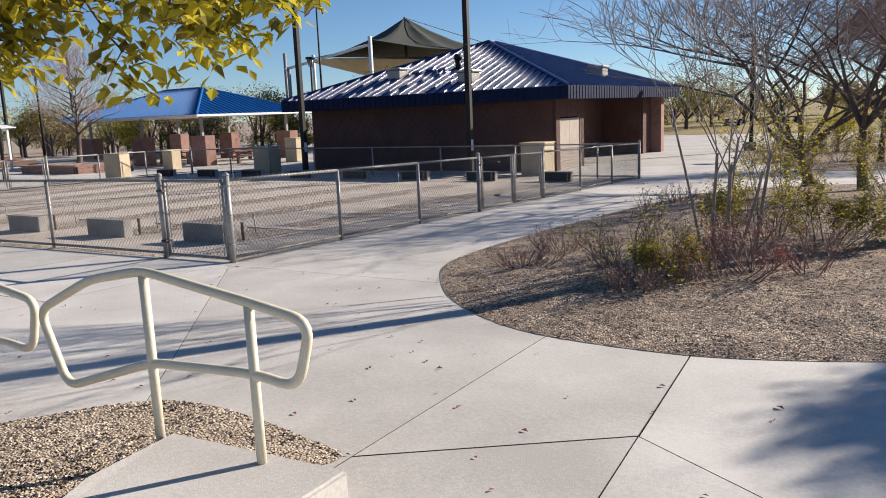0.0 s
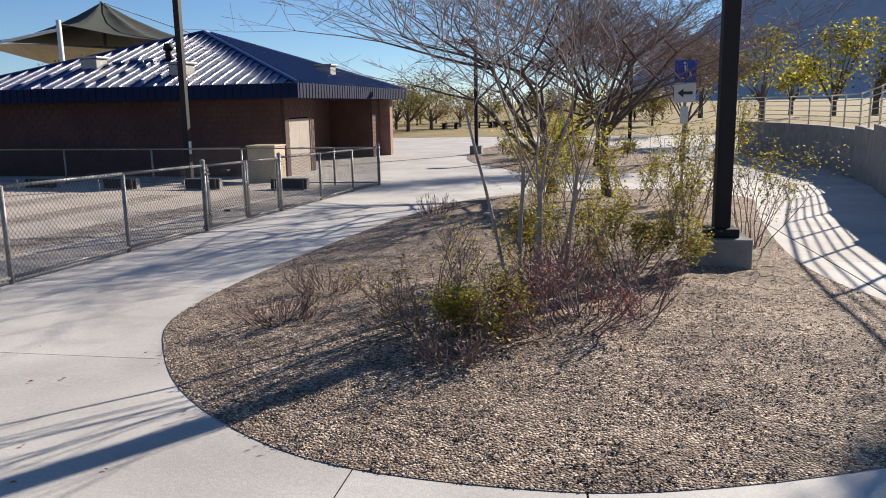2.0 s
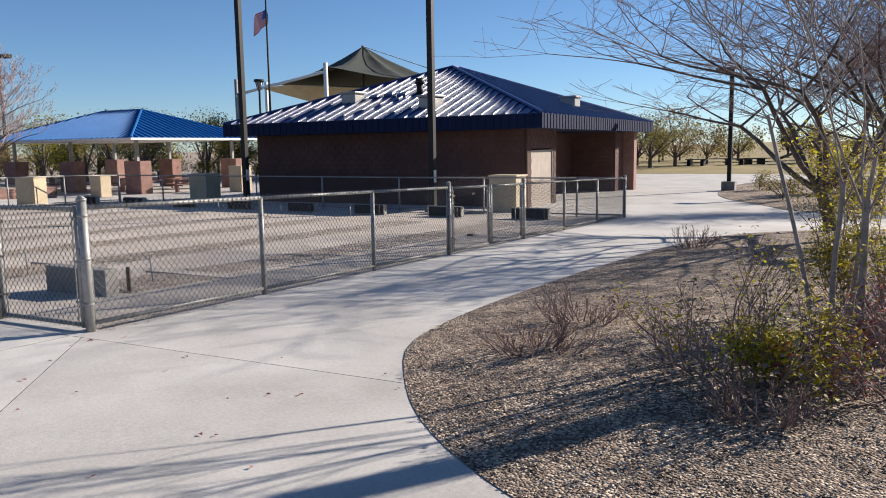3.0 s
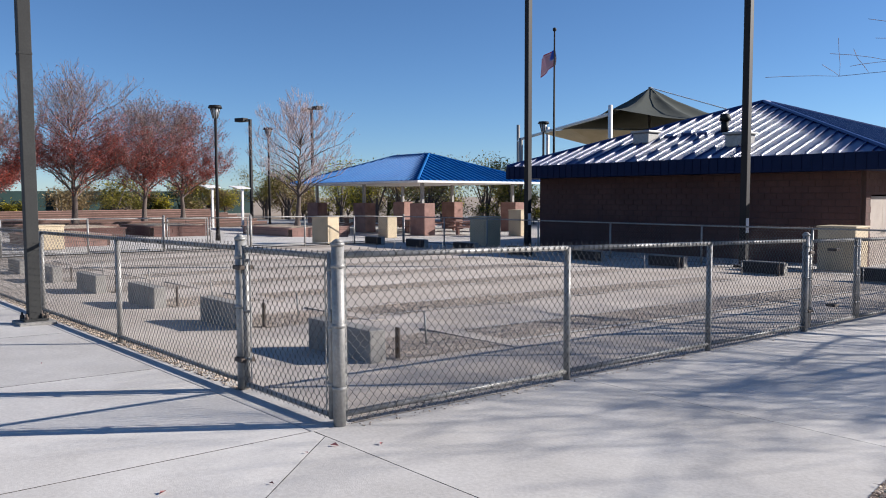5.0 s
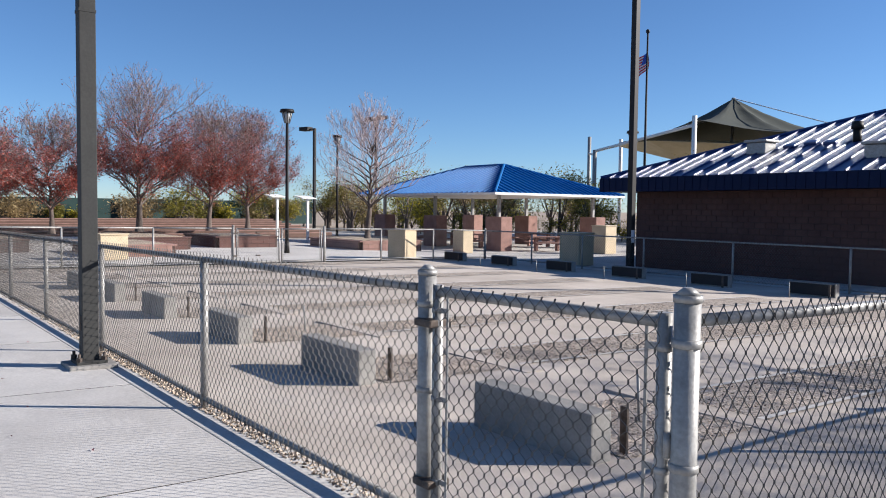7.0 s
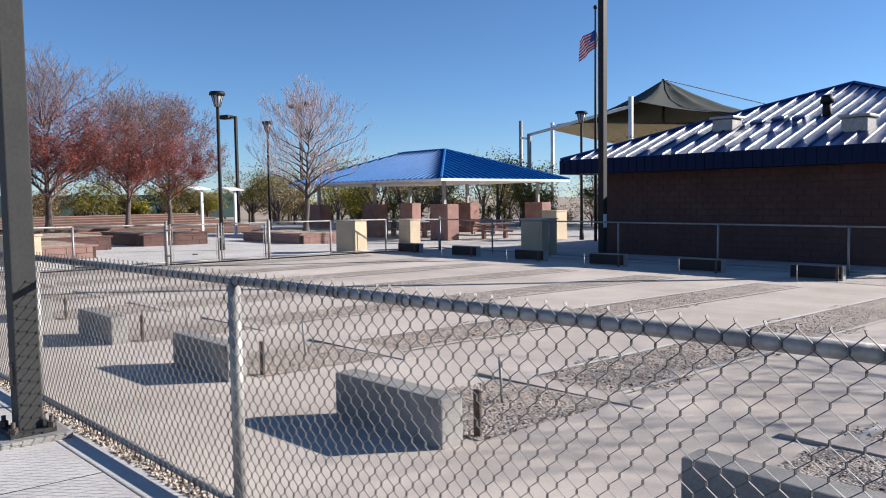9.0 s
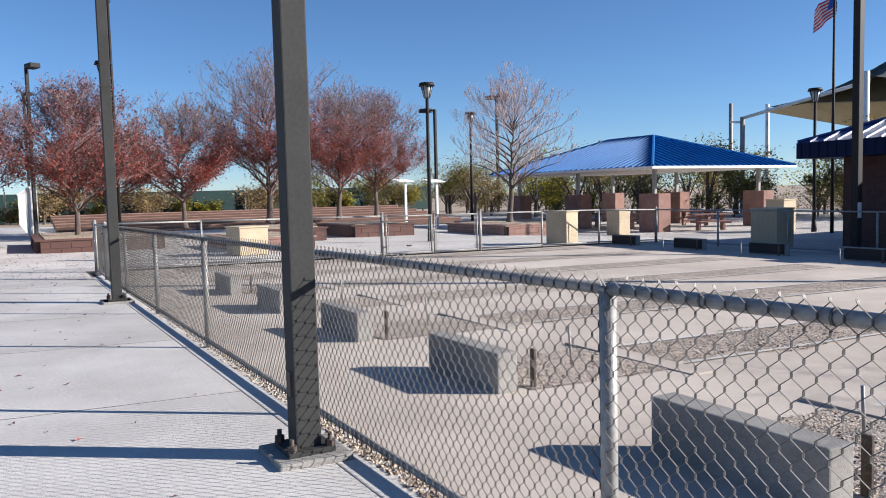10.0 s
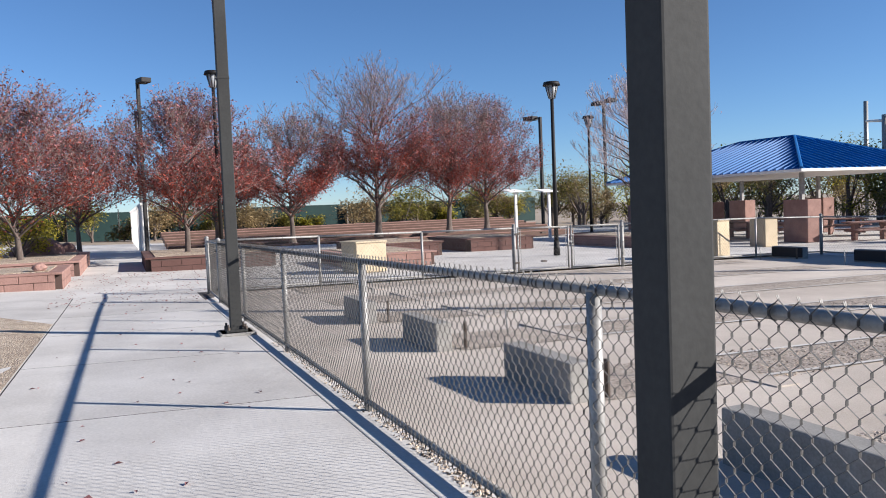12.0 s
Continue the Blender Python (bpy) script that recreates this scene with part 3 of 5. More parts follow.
# ---- the horseshoe courts ----
LANES = [-2.20 - 2.685 * k for k in range(8)]
for k, xc in enumerate(LANES):
    if xc < -21:
        continue
    for y0, far_end in ((1.52, False), (15.55, True)):
        z = gz(xc, y0)
        if xc > -16.5 or far_end:
            st = empty("backstop", xc, y0, z)
            tagged(st, "low weathered concrete backstop wall of a horseshoe pit", "backstop", "pit backstops")
            bm = B((1.10, 0.18, 0.36), (0, 0, 0.12), 0, 0.012)
            part("wall", bm, M_CONC_GREY, st)
            s = 1 if not far_end else -1
            if far_end:
                # far backstops only: near face covered in near-black
                part("facing_board", B((1.06, 0.03, 0.26), (0, -0.105, 0.15), 0, 0.006), M_DARK, st, "thin near-black panel over the wall's near face")
            part("steel_strap", B((0.055, 0.02, 0.30), (0.50, 0.27 * s, 0.14), 0, 0.003), M_BOLT, st, "rusty dark steel strap")
        ys = y0 + (1.05 if not far_end else -1.05)
        stake = mesh_object("stake", T((0, 0, -0.05), (0.0, -0.03, 0.34), 0.011, n=8), M_GALV)
        stake.matrix_basis = pose(xc, ys, gz(xc, ys))
        tagged(stake, "thin upright steel horseshoe stake in the pit", "stake", "horseshoe stakes")
    pit = sheet("pit", steps(xc - 0.58, xc + 0.58, 0.3), steps(1.72, 3.15, 0.3), -0.008, M_MULCH)
    tagged(pit, "sunken dirt throwing pit behind the backstop", "pit", "pits", "structure")
    lane = sheet("lane_gravel", steps(xc - 0.42, xc + 0.42, 0.2), steps(3.45, 13.6, 0.5), -0.006, M_MULCH)
    tagged(lane, "strip of dark gravel between the court slabs", "gravel strip", "lane strips", "structure")
    for sx in (-0.47, 0.47):
        curb = sheet("lane_edge", [xc + sx - 0.03, xc + sx + 0.03], steps(3.4, 13.65, 0.8), -0.002, M_CONC)
        tagged(curb, "pale concrete edging beside the gravel strip", "edging", "lane edges", "structure")
    board = empty("pit_edge", xc, 3.28, gz(xc, 3.28))
    tagged(board, "pale concrete kerb across the end of the pit", "kerb", "pit kerbs")
    part("kerb", B((1.7, 0.24, 0.08), (0, 0, -0.036), 0, 0.006), M_COURT, board)


# ---- tall steel columns by the fence ----
def steel_column(x, y, h, foot):
    z = gz(x, y)
    c = empty("steel_column", x, y, z)
    tagged(c, "tall square steel column painted grey-green, bolted to the footpath", "column", "fence columns")
    shaft = part("shaft", B((0.145, 0.145, h), (0, 0, h / 2 + 0.05), 0, 0.008), M_COLUMN, c)
    part("base_plate", B((0.27, 0.27, 0.03), (0, 0, 0.055), 0, 0.004), M_COLUMN, c)
    for sx in (-1, 1):
        for sy in (-1, 1):
            bm = T((sx * 0.11, sy * 0.11, 0.0), (sx * 0.11, sy * 0.11, 0.14), 0.014, n=8)
            tube(bm, (sx * 0.11, sy * 0.11, 0.07), (sx * 0.11, sy * 0.11, 0.105), 0.028, n=6)
            part("anchor_bolt", bm, M_BOLT, c)
    part("grout_pad", B((0.42, 0.42, 0.05), (0, 0, 0.015), 0, 0.015), M_CONC_GREY, c)
    part("splice_band", B((0.153, 0.153, 0.03), (0, 0, 3.30), 0, 0.003), M_COLUMN, c)
    part("hand_hole_cover", B((0.06, 0.012, 0.14), (0.0, -0.076, 0.42), 0, 0.004), M_BOLT, c)
    if foot:
        part("footing", B((0.46, 0.46, 0.30), (0, 0, -0.11), 0, 0.02), M_CONC_GREY, c)
    return c


steel_column(-6.34, -0.315, 6.3, False)
steel_column(-15.05, -0.32, 6.3, True)


# ---- handrail beside the ramp ----
def rounded(pts, r, k=5):
    """Round the corners of a polyline."""
    pts = [Vector(p) for p in pts]
    out = [pts[0]]
    for a, b, c in zip(pts, pts[1:], pts[2:]):
        p, q = b + (a - b).normalized() * r, b + (c - b).normalized() * r
        for i in range(k + 1):
            t = i / k
            out.append(p * (1 - t) ** 2 + b * 2 * t * (1 - t) + q * t * t)
    return out + [pts[-1]]


def handrail(x, y, rz, z, label, far_post=0.69):
    h = empty("handrail", x, y, z, rz)
    tagged(h, label, "handrail", "ramp handrails")
    for px, top in ((0.0, 0.84), (far_post, 0.75)):
        part("post", T((px, 0, -0.1), (px, 0, top), 0.024, n=12), M_CREAM, h)
    loop = [(0.36, 0, 0.815), (0.69, 0, 0.77), (1.04, 0, 0.715), (0.95, 0, 0.41), (0.69, 0, 0.44), (0.0, 0, 0.40), (-0.72, 0, 0.17), (-0.90, 0, 0.58), (-0.42, 0, 0.79), (0.0, 0, 0.865), (0.36, 0, 0.815)]
    part("rail_loop", sweep(bmesh.new(), rounded(loop, 0.10)[:-1], 0.024, 12, closed=True), M_CREAM, h, smooth=True)
    return h


handrail(4.67, -4.79, 1.5, 0.31, "cream painted steel pipe handrail on a concrete kerb")
handrail(2.60, -4.80, 2.5, 0.20, "cream painted steel pipe handrail beyond the gravel bed", 0.45)
curb = empty("ramp_kerb", 4.92, -4.92, gz(4.9, -5.0))
tagged(curb, "pale concrete ramp kerb carrying the handrail", "kerb")
bm = bmesh.new()
pr = [(-0.16, -0.34), (-0.24, 0.20), (0.84, 0.28), (0.86, -0.9), (0.1, -0.9)]
lo = [bm.verts.new((a, b, -0.1)) for a, b in pr]
hi = [bm.verts.new((a, b, 0.13 if b > -0.2 else 0.145)) for a, b in pr]
bm.faces.new(hi)
for i in range(5):
    bm.faces.new((lo[i], lo[(i + 1) % 5], hi[(i + 1) % 5], hi[i]))
bmesh.ops.recalc_face_normals(bm, faces=bm.faces[:])
bmesh.ops.bevel(bm, geom=bm.edges[:], offset=0.015, segments=2, affect="EDGES")
part("kerb", bm, M_CONC, curb)


# ---- restroom building ----
def hip_roof(parent, x0, x1, y0, y1, ze, zr, mat, rib, thick=0.05, rib_h=0.045, eave=0.30, fascia=None, ribbed=True):
    """A hipped metal roof with standing seams, fascia boards and a soffit."""
    d = min(x1 - x0, y1 - y0) / 2
    if x1 - x0 >= y1 - y0:
        r0, r1 = Vector((x0 + d, (y0 + y1) / 2, zr)), Vector((x1 - d, (y0 + y1) / 2, zr))
        faces = [[(x0, y0), (x1, y0), r1, r0], [(x1, y0), (x1, y1), r1], [(x1, y1), (x0, y1), r0, r1], [(x0, y1), (x0, y0), r0]]
    else:
        r0, r1 = Vector(((x0 + x1) / 2, y0 + d, zr)), Vector(((x0 + x1) / 2, y1 - d, zr))
        faces = [[(x0, y0), (x1, y0), r0], [(x1, y0), (x1, y1), r1, r0], [(x1, y1), (x0, y1), r1], [(x0, y1), (x0, y0), r0, r1]]
    for f in faces:
        pts = [Vector((*p, ze)) if not isinstance(p, Vector) else p for p in f]
        bm = bmesh.new()
        vs = [bm.verts.new(p) for p in pts]
        vl = [bm.verts.new(p - Vector((0, 0, thick))) for p in pts]
        bm.faces.new(vs)
        bm.faces.new(vl[::-1])
        for i in range(len(pts)):
            bm.faces.new((vs[i], vl[i], vl[(i + 1) % len(pts)], vs[(i + 1) % len(pts)]))
        slope = part("roof_slope", bm, mat, parent)
        a, b = pts[0], pts[1]
        along = (b - a).normalized()
        nrm = (pts[1] - pts[0]).cross(pts[-1] - pts[0]).normalized()
        up = nrm.cross(along)
        L = (b - a).length
        poly = [((p - a).dot(along), (p - a).dot(up)) for p in pts]
        n = round(L / rib)
        bm = bmesh.new()
        for i in range(n + 1):
            s = i * L / n
            hmax = 0
            for j in range(len(poly)):
                (sa, ha), (sb, hb) = poly[j], poly[(j + 1) % len(poly)]
                if abs(sa - sb) > 1e-6 and min(sa, sb) - 1e-6 <= s <= max(sa, sb) + 1e-6:
                    hmax = max(hmax, ha + (hb - ha) * (s - sa) / (sb - sa))
            if hmax < 0.1:
                continue
            p, q = a + along * s - up * 0.02, a + along * s + up * hmax
            w = 0.022
            prof = [along * -w, along * -w * 0.7 + nrm * rib_h, along * w * 0.7 + nrm * rib_h, along * w]
            va = [bm.verts.new(p + o) for o in prof]
            vb = [bm.verts.new(q + o) for o in prof]
            for t in range(3):
                bm.faces.new((va[t], va[t + 1], vb[t + 1], vb[t]))
            bm.faces.new(va[::-1])
        part("seam_ribbing", bm, mat, slope)
        bm = bmesh.new()
        out = along.cross(Vector((0, 0, 1)))
        c = (a + b) / 2 + out * 0.012 - Vector((0, 0, eave / 2))
        box(bm, (L + 0.05, 0.03, eave), c, math.degrees(math.atan2(along.y, along.x)))
        for i in range(round(L / 0.30) if ribbed else 0):
            s = -L / 2 + (i + 0.5) * 0.30
            box(bm, (0.02, 0.05, eave), c + along * s + out * 0.012, math.degrees(math.atan2(along.y, along.x)))
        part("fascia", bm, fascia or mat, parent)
    hips = [(Vector((x0, y0, ze)), r0), (Vector((x1, y0, ze)), r1 if x1 - x0 >= y1 - y0 else r0), (Vector((x1, y1, ze)), r1), (Vector((x0, y1, ze)), r0 if x1 - x0 >= y1 - y0 else r1), (r0, r1)]
    for a, b in hips:
        if (b - a).length > 0.05:
            part("hip_cap", T(a + Vector((0, 0, 0.03)), b + Vector((0, 0, 0.03)), 0.07, n=6), mat, parent)
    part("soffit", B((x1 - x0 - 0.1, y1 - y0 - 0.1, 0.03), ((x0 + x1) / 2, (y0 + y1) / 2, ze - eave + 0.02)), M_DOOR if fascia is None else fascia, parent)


BX0, BX1, BY0, BY1, BZ = -17.4, -4.9, 21.5, 34.4, -0.64
bld = empty("restroom_building")
tagged(bld, "low brown block restroom building with navy blue metal hip roof", "building")
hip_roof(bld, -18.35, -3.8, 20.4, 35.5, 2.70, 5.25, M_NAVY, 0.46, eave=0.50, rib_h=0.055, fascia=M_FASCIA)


def block_wall(parent, p, q, z0, z1, thick=0.2, bw=0.40, bh=0.20, name="wall", mat=M_BRICK, holes=()):
    """A wall body with courses of split blocks standing proud of the mortar."""
    a, b = Vector((*p, 0)), Vector((*q, 0))
    u = (b - a).normalized()
    L = (b - a).length
    ang = math.degrees(math.atan2(u.y, u.x))
    w = empty(name)
    w.parent = parent
    spans = [(0, L)]
    for s0, s1, top in holes:
        spans = [x for (e0, e1) in spans for x in ((e0, min(e1, s0)), (max(e0, s1), e1)) if x[1] - x[0] > 0.01]
    for s0, s1 in spans:
        c = a + u * (s0 + s1) / 2
        part("core", B((s1 - s0, thick, z1 - z0), (c.x, c.y, (z0 + z1) / 2), ang), M_MORTAR, w)
    for s0, s1, top in holes:
        if top < z1 - 0.02:
            c = a + u * (s0 + s1) / 2
            part("lintel", B((s1 - s0, thick, z1 - top), (c.x, c.y, (z1 + top) / 2), ang), mat, w)
    verts, faces = [], []
    out = u.cross(Vector((0, 0, 1))) * (thick / 2)
    row, z = 0, z0
    while z < z1 - 0.05:
        s = -bw / 2 * (row % 2)
        zt = min(z + bh, z1)
        while s < L:
            e0, e1 = max(s, 0) + 0.006, min(s + bw, L) - 0.006
            if e1 - e0 > 0.04 and not any(h0 - 0.02 < (e0 + e1) / 2 < h1 + 0.02 and z < top for h0, h1, top in holes):
                k = len(verts)
                for d, i in ((0.0, 0.0), (0.012, 0.006)):
                    o = a + out * (1 + d / (thick / 2))
                    for ss, zz in ((e0 + i, z + 0.006 + i), (e1 - i, z + 0.006 + i), (e1 - i, zt - 0.006 - i), (e0 + i, zt - 0.006 - i)):
                        v = o + u * ss
                        verts.append((v.x, v.y, zz))
                faces += [(k + 4, k + 5, k + 6, k + 7)] + [(k + i, k + (i + 1) % 4, k + 4 + (i + 1) % 4, k + 4 + i) for i in range(4)]
            s += bw
        z, row = z + bh, row + 1
    ob = quad_mesh("masonry", verts, faces, mat, w)
    ob["kind"] = "stuff"
    return w


WT = 2.25
block_wall(bld, (BX0, BY0), (BX1, BY0), BZ, WT)
block_wall(bld, (BX1, BY0), (BX1, 24.4), BZ, WT, holes=((0.38, 2.58, 1.50),))
block_wall(bld, (BX1, 24.4), (BX1 - 2.2, 24.4), BZ, WT)
block_wall(bld, (BX1 - 2.2, 24.4), (BX1 - 2.2, 32.4), BZ, WT)
block_wall(bld, (BX1 - 2.2, 32.4), (BX1, 32.4), BZ, WT)
block_wall(bld, (BX1, 32.4), (BX1, BY1), BZ, WT)
block_wall(bld, (BX1, BY1), (BX0, BY1), BZ, WT)
block_wall(bld, (BX0, BY1), (BX0, BY0), BZ, WT)
door = empty("door")
door.parent = bld
DX, DY = BX1, BY0 + 1.48
for k in (-1, 1):
    leaf = part("door_leaf", B((0.06, 1.05, 2.08), (DX + 0.02, DY + k * 0.53, BZ + 1.05), 0, 0.004), M_DOOR, door, "beige painted steel door, closed")
    hd = T((DX + 0.11, DY + k * 0.10, BZ + 1.0), (DX + 0.11, DY + k * 0.24, BZ + 1.0), 0.012, n=8)
    tube(hd, (DX + 0.05, DY + k * 0.10, BZ + 1.0), (DX + 0.11, DY + k * 0.10, BZ + 1.0), 0.02, n=8)
    part("door_handle", hd, M_GALV, leaf)
    part("door_frame", B((0.12, 0.04, 2.12), (DX + 0.03, DY + k * 1.08, BZ + 1.06)), M_DOOR, door)
# pink instead of the walls' brown: sunlight on the pier painted as colour
part("pier", B((0.8, 0.5, WT - BZ), (BX1 + 0.25, 34.0, (WT + BZ) / 2), 0, 0.01), M_PINK, bld, "split-faced block pier with sunlight put into its pink colour")
for vx, vy in ((-13.4, 23.0), (-8.95, 21.9), (-5.7, 28.5)):
    zr = 2.70 + (min(vy - 20.4, -3.8 - vx)) * 2.55 / 7.27
    vent = empty("roof_vent")
    vent.parent = bld
    part("vent_base", B((0.7, 0.7, 0.4), (vx, vy, zr + 0.08), 0, 0.03), M_GALV, vent)
    part("vent_cap", B((0.85, 0.85, 0.09), (vx, vy, zr + 0.33), 0, 0.03), M_GALV, vent)
for vx, vy in ((-10.45, 23.6),):
    zr = 2.70 + (vy - 20.4) * 2.55 / 7.27
    bm = T((vx, vy, zr - 0.1), (vx, vy, zr + 0.40), 0.13, n=14)
    tube(bm, (vx, vy, zr + 0.38), (vx, vy, zr + 0.62), 0.20, 0.16, 14)
    part("vent_pipe", bm, M_BRONZE, bld)
for vx, vy in ((-12.5, 23.3), (-11.9, 23.55), (-11.2, 23.45)):
    zr = 2.70 + (vy - 20.4) * 2.55 / 7.27
    part("flashing", B((0.42, 0.30, 0.10), (vx, vy, zr + 0.05), 0, 0.02, 19), M_NAVY, bld, "small navy roof flashing box")


# ---- picnic pavilion ----
pav = empty("picnic_pavilion")
tagged(pav, "open picnic pavilion with bright blue metal roof on block piers", "pavilion")
PX0, PX1, PY0, PY1, PZ = -40.6, -27.4, 23.0, 32.7, -0.62
hip_roof(pav, PX0, PX1, PY0, PY1, 2.35, 4.08, M_BLUE, 0.42, eave=0.11, rib_h=0.075, fascia=M_WHITE, ribbed=False)
for px in (-28.6, -34.1, -39.4):
    for py in (24.3, 31.4):
        pier = empty("pier")
        pier.parent = pav
        part("pier_body", B((1.25, 0.75, 1.75), (px, py, PZ + 0.875), 0, 0.02), M_PINK, pier)
        part("steel_post", B((0.16, 0.16, 1.3), (px, py, PZ + 2.3), 0, 0.01), M_GALV, pier)


def picnic_table(x, y, rz):
    t = empty("picnic_table", x, y, gz(x, y), rz)
    tagged(t, "red-brown picnic table with attached benches under the pavilion", "picnic table", "pavilion tables")
    part("tabletop", B((1.9, 0.75, 0.06), (0, 0, 0.74), 0, 0.01), M_PINK, t)
    for s in (-1, 1):
        part("bench", B((1.9, 0.28, 0.05), (0, s * 0.68, 0.44), 0, 0.01), M_PINK, t)
        part("leg", B((0.1, 1.4, 0.08), (s * 0.6, 0, 0.38), 0, 0.01), M_PINK, t)
        part("leg_post", B((0.12, 0.3, 0.7), (s * 0.6, 0, 0.36), 0, 0.01), M_PINK, t)
    return t


for px, py, rz in ((-30.6, 25.4, 10), (-33.5, 25.6, 0), (-37.2, 25.5, 0), (-31.0, 29.5, 20), (-34.5, 29.5, 0), (-27.2, 26.4, 70)):
    picnic_table(px, py, rz)


# ---- cabinets and bins ----
def cabinet(name, x, y, w, d, h, mat, label, rz=0):
    c = empty(name, x, y, gz(x, y), rz)
    tagged(c, label, "cabinet")
    part("body", B((w, d, h), (0, 0, h / 2), 0, 0.015), mat, c)
    part("lid", B((w + 0.06, d + 0.06, 0.05), (0, 0, h + 0.022), 0, 0.012), mat, c)
    part("door_panel", B((w * 0.8, 0.02, h * 0.75), (0, -d / 2 - 0.008, h * 0.5), 0, 0.006), mat, c)
    return c


cabinet("utility_cabinet", -22.75, 14.35, 0.75, 0.85, 1.05, M_TAN, "tan painted metal utility cabinet beside the fence", 25)
cabinet("utility_cabinet", -25.2, 4.45, 0.95, 0.9, 0.8, M_TAN, "tan painted metal utility cabinet near the planters", 10)
cabinet("utility_cabinet", -27.4, 21.0, 0.8, 0.6, 1.05, M_TAN, "tan painted metal utility cabinet by the pavilion", 0)
cabinet("trash_enclosure", -18.2, 19.0, 0.95, 0.8, 1.15, M_TAN, "tan-grey block trash enclosure by the building", 0)
cabinet("trash_enclosure", -24.4, 27.6, 0.9, 0.8, 1.35, M_TAN, "tan block bin enclosure beside the pavilion", 0)
cabinet("trash_enclosure", -4.3, 18.7, 0.95, 0.85, 1.15, M_TAN, "tan-grey block trash enclosure by the walk", 0)


# ---- lamps and poles ----
def post_lamp(x, y, h, label, r=0.075):
    p = empty("street_lamp", x, y, gz(x, y))
    tagged(p, label, "street lamp", "lantern lamps")
    part("pole", T((0, 0, 0), (0, 0, h - 0.55), r, r * 0.75, 12), M_BRONZE, p)
    part("base", T((0, 0, 0), (0, 0, 0.5), r * 1.5, r * 1.2, 12), M_BRONZE, p)
    lan = part("lantern", T((0, 0, h - 0.55), (0, 0, h - 0.12), 0.10, 0.21, 8), M_GLASS, p, "glass lantern body")
    for i in range(8):
        a = i * math.pi / 4 + math.pi / 8
        part("rib", T((0.10 * math.cos(a), 0.10 * math.sin(a), h - 0.55), (0.215 * math.cos(a), 0.215 * math.sin(a), h - 0.11), 0.014, n=5), M_BRONZE, lan)
    part("cap", T((0, 0, h - 0.12), (0, 0, h), 0.30, 0.26, 10), M_BRONZE, p)
    return p


def shoebox_lamp(x, y, h, rz, label, arms=1, k=1.0):
    p = empty("light_pole", x, y, gz(x, y), rz)
    tagged(p, label, "light pole", "shoebox lamps")
    part("pole", B((0.13 * k, 0.13 * k, h), (0, 0, h / 2), 0, 0.01), M_BRONZE, p)
    for s in (1, -1)[:arms]:
        part("arm", B((0.4 * k, 0.06 * k, 0.06 * k), (s * 0.22 * k, 0, h - 0.06)), M_BRONZE, p)
        part("head", B((0.62 * k, 0.42 * k, 0.20 * k), (s * 0.62 * k, 0, h - 0.03), 0, 0.03), M_BRONZE, p)
    return p


post_lamp(-27.2, 11.75, 5.75, "dark bronze park lamp with a glass lantern top")
post_lamp(-23.05, 27.95, 6.0, "dark bronze park lamp beside the building")
post_lamp(-32.0, 1.45, 6.55, "dark bronze park lamp near the planters")
shoebox_lamp(-61.7, 31.05, 9.3, 200, "dark pole with a shoebox floodlight head", 1, 1.7)
shoebox_lamp(-65.2, 39.8, 11.2, 180, "dark pole with a shoebox floodlight head behind the bare tree", 2, 1.7)
post_lamp(-36.65, 19.35, 6.05, "dark bronze park lamp among the planters")
shoebox_lamp(-39.3, -0.75, 7.3, 20, "dark pole with a shoebox floodlight head over the far path", 1)
shoebox_lamp(-59.2, -0.5, 8.6, 20, "dark pole with a shoebox floodlight head over the far path", 1)
shoebox_lamp(-19.5, 39.5, 4.8, 0, "dark pole with a shoebox floodlight head by the playground")
for px, py in ((-14.5, 17.5), (-6.43, 17.5)):
    p = empty("tall_pole", px, py, gz(px, py))
    tagged(p, "tall dark steel pole in front of the building", "pole", "tall poles")
    part("shaft", B((0.19, 0.19, 9.5), (0, 0, 4.75), 0, 0.012), M_BRONZE, p)
    part("base_plate", B((0.4, 0.4, 0.04), (0, 0, 0.02), 0, 0.004), M_BRONZE, p)
    part("notice_plate", B((0.02, 0.14, 0.40), (0.10, -0.02, 1.15), 0, 0.003), M_SIGNWHITE, p)
lp = empty("street_lamp", 7.88, 3.92, island_h(7.88, 3.92) - 0.10)
tagged(lp, "dark bronze lamp pole on a square concrete footing in the gravel", "street lamp", "lamp poles")
part("footing", B((0.58, 0.56, 0.50), (0, 0, 0.17), 4, 0.018), M_CONC_GREY, lp, "grey concrete footing")
part("base_cover", B((0.34, 0.34, 0.10), (0, 0, 0.47), 4, 0.015), M_BRONZE, lp)
part("pole", B((0.175, 0.175, 6.2), (0, 0, 3.5), 4, 0.015), M_BRONZE, lp)
part("head", B((0.9, 0.42, 0.2), (-0.5, 0, 6.6), 4, 0.03), M_BRONZE, lp)
for px, py, h in ((0.2, 34.0, 5.2), (7.85, 36.5, 5.4)):
    p = empty("street_lamp", px, py, gz(px, py))
    tagged(p, "dark bronze lamp pole on a concrete footing beyond the crossing", "street lamp", "lamp poles")
    part("footing", B((0.6, 0.6, 0.45), (0, 0, 0.2), 0, 0.02), M_CONC_GREY, p)
    part("pole", B((0.18, 0.18, h), (0, 0, h / 2 + 0.4), 0, 0.01), M_BRONZE, p)
    part("head", B((0.7, 0.4, 0.18), (-0.35, 0, h + 0.4), 0, 0.03), M_BRONZE, p)


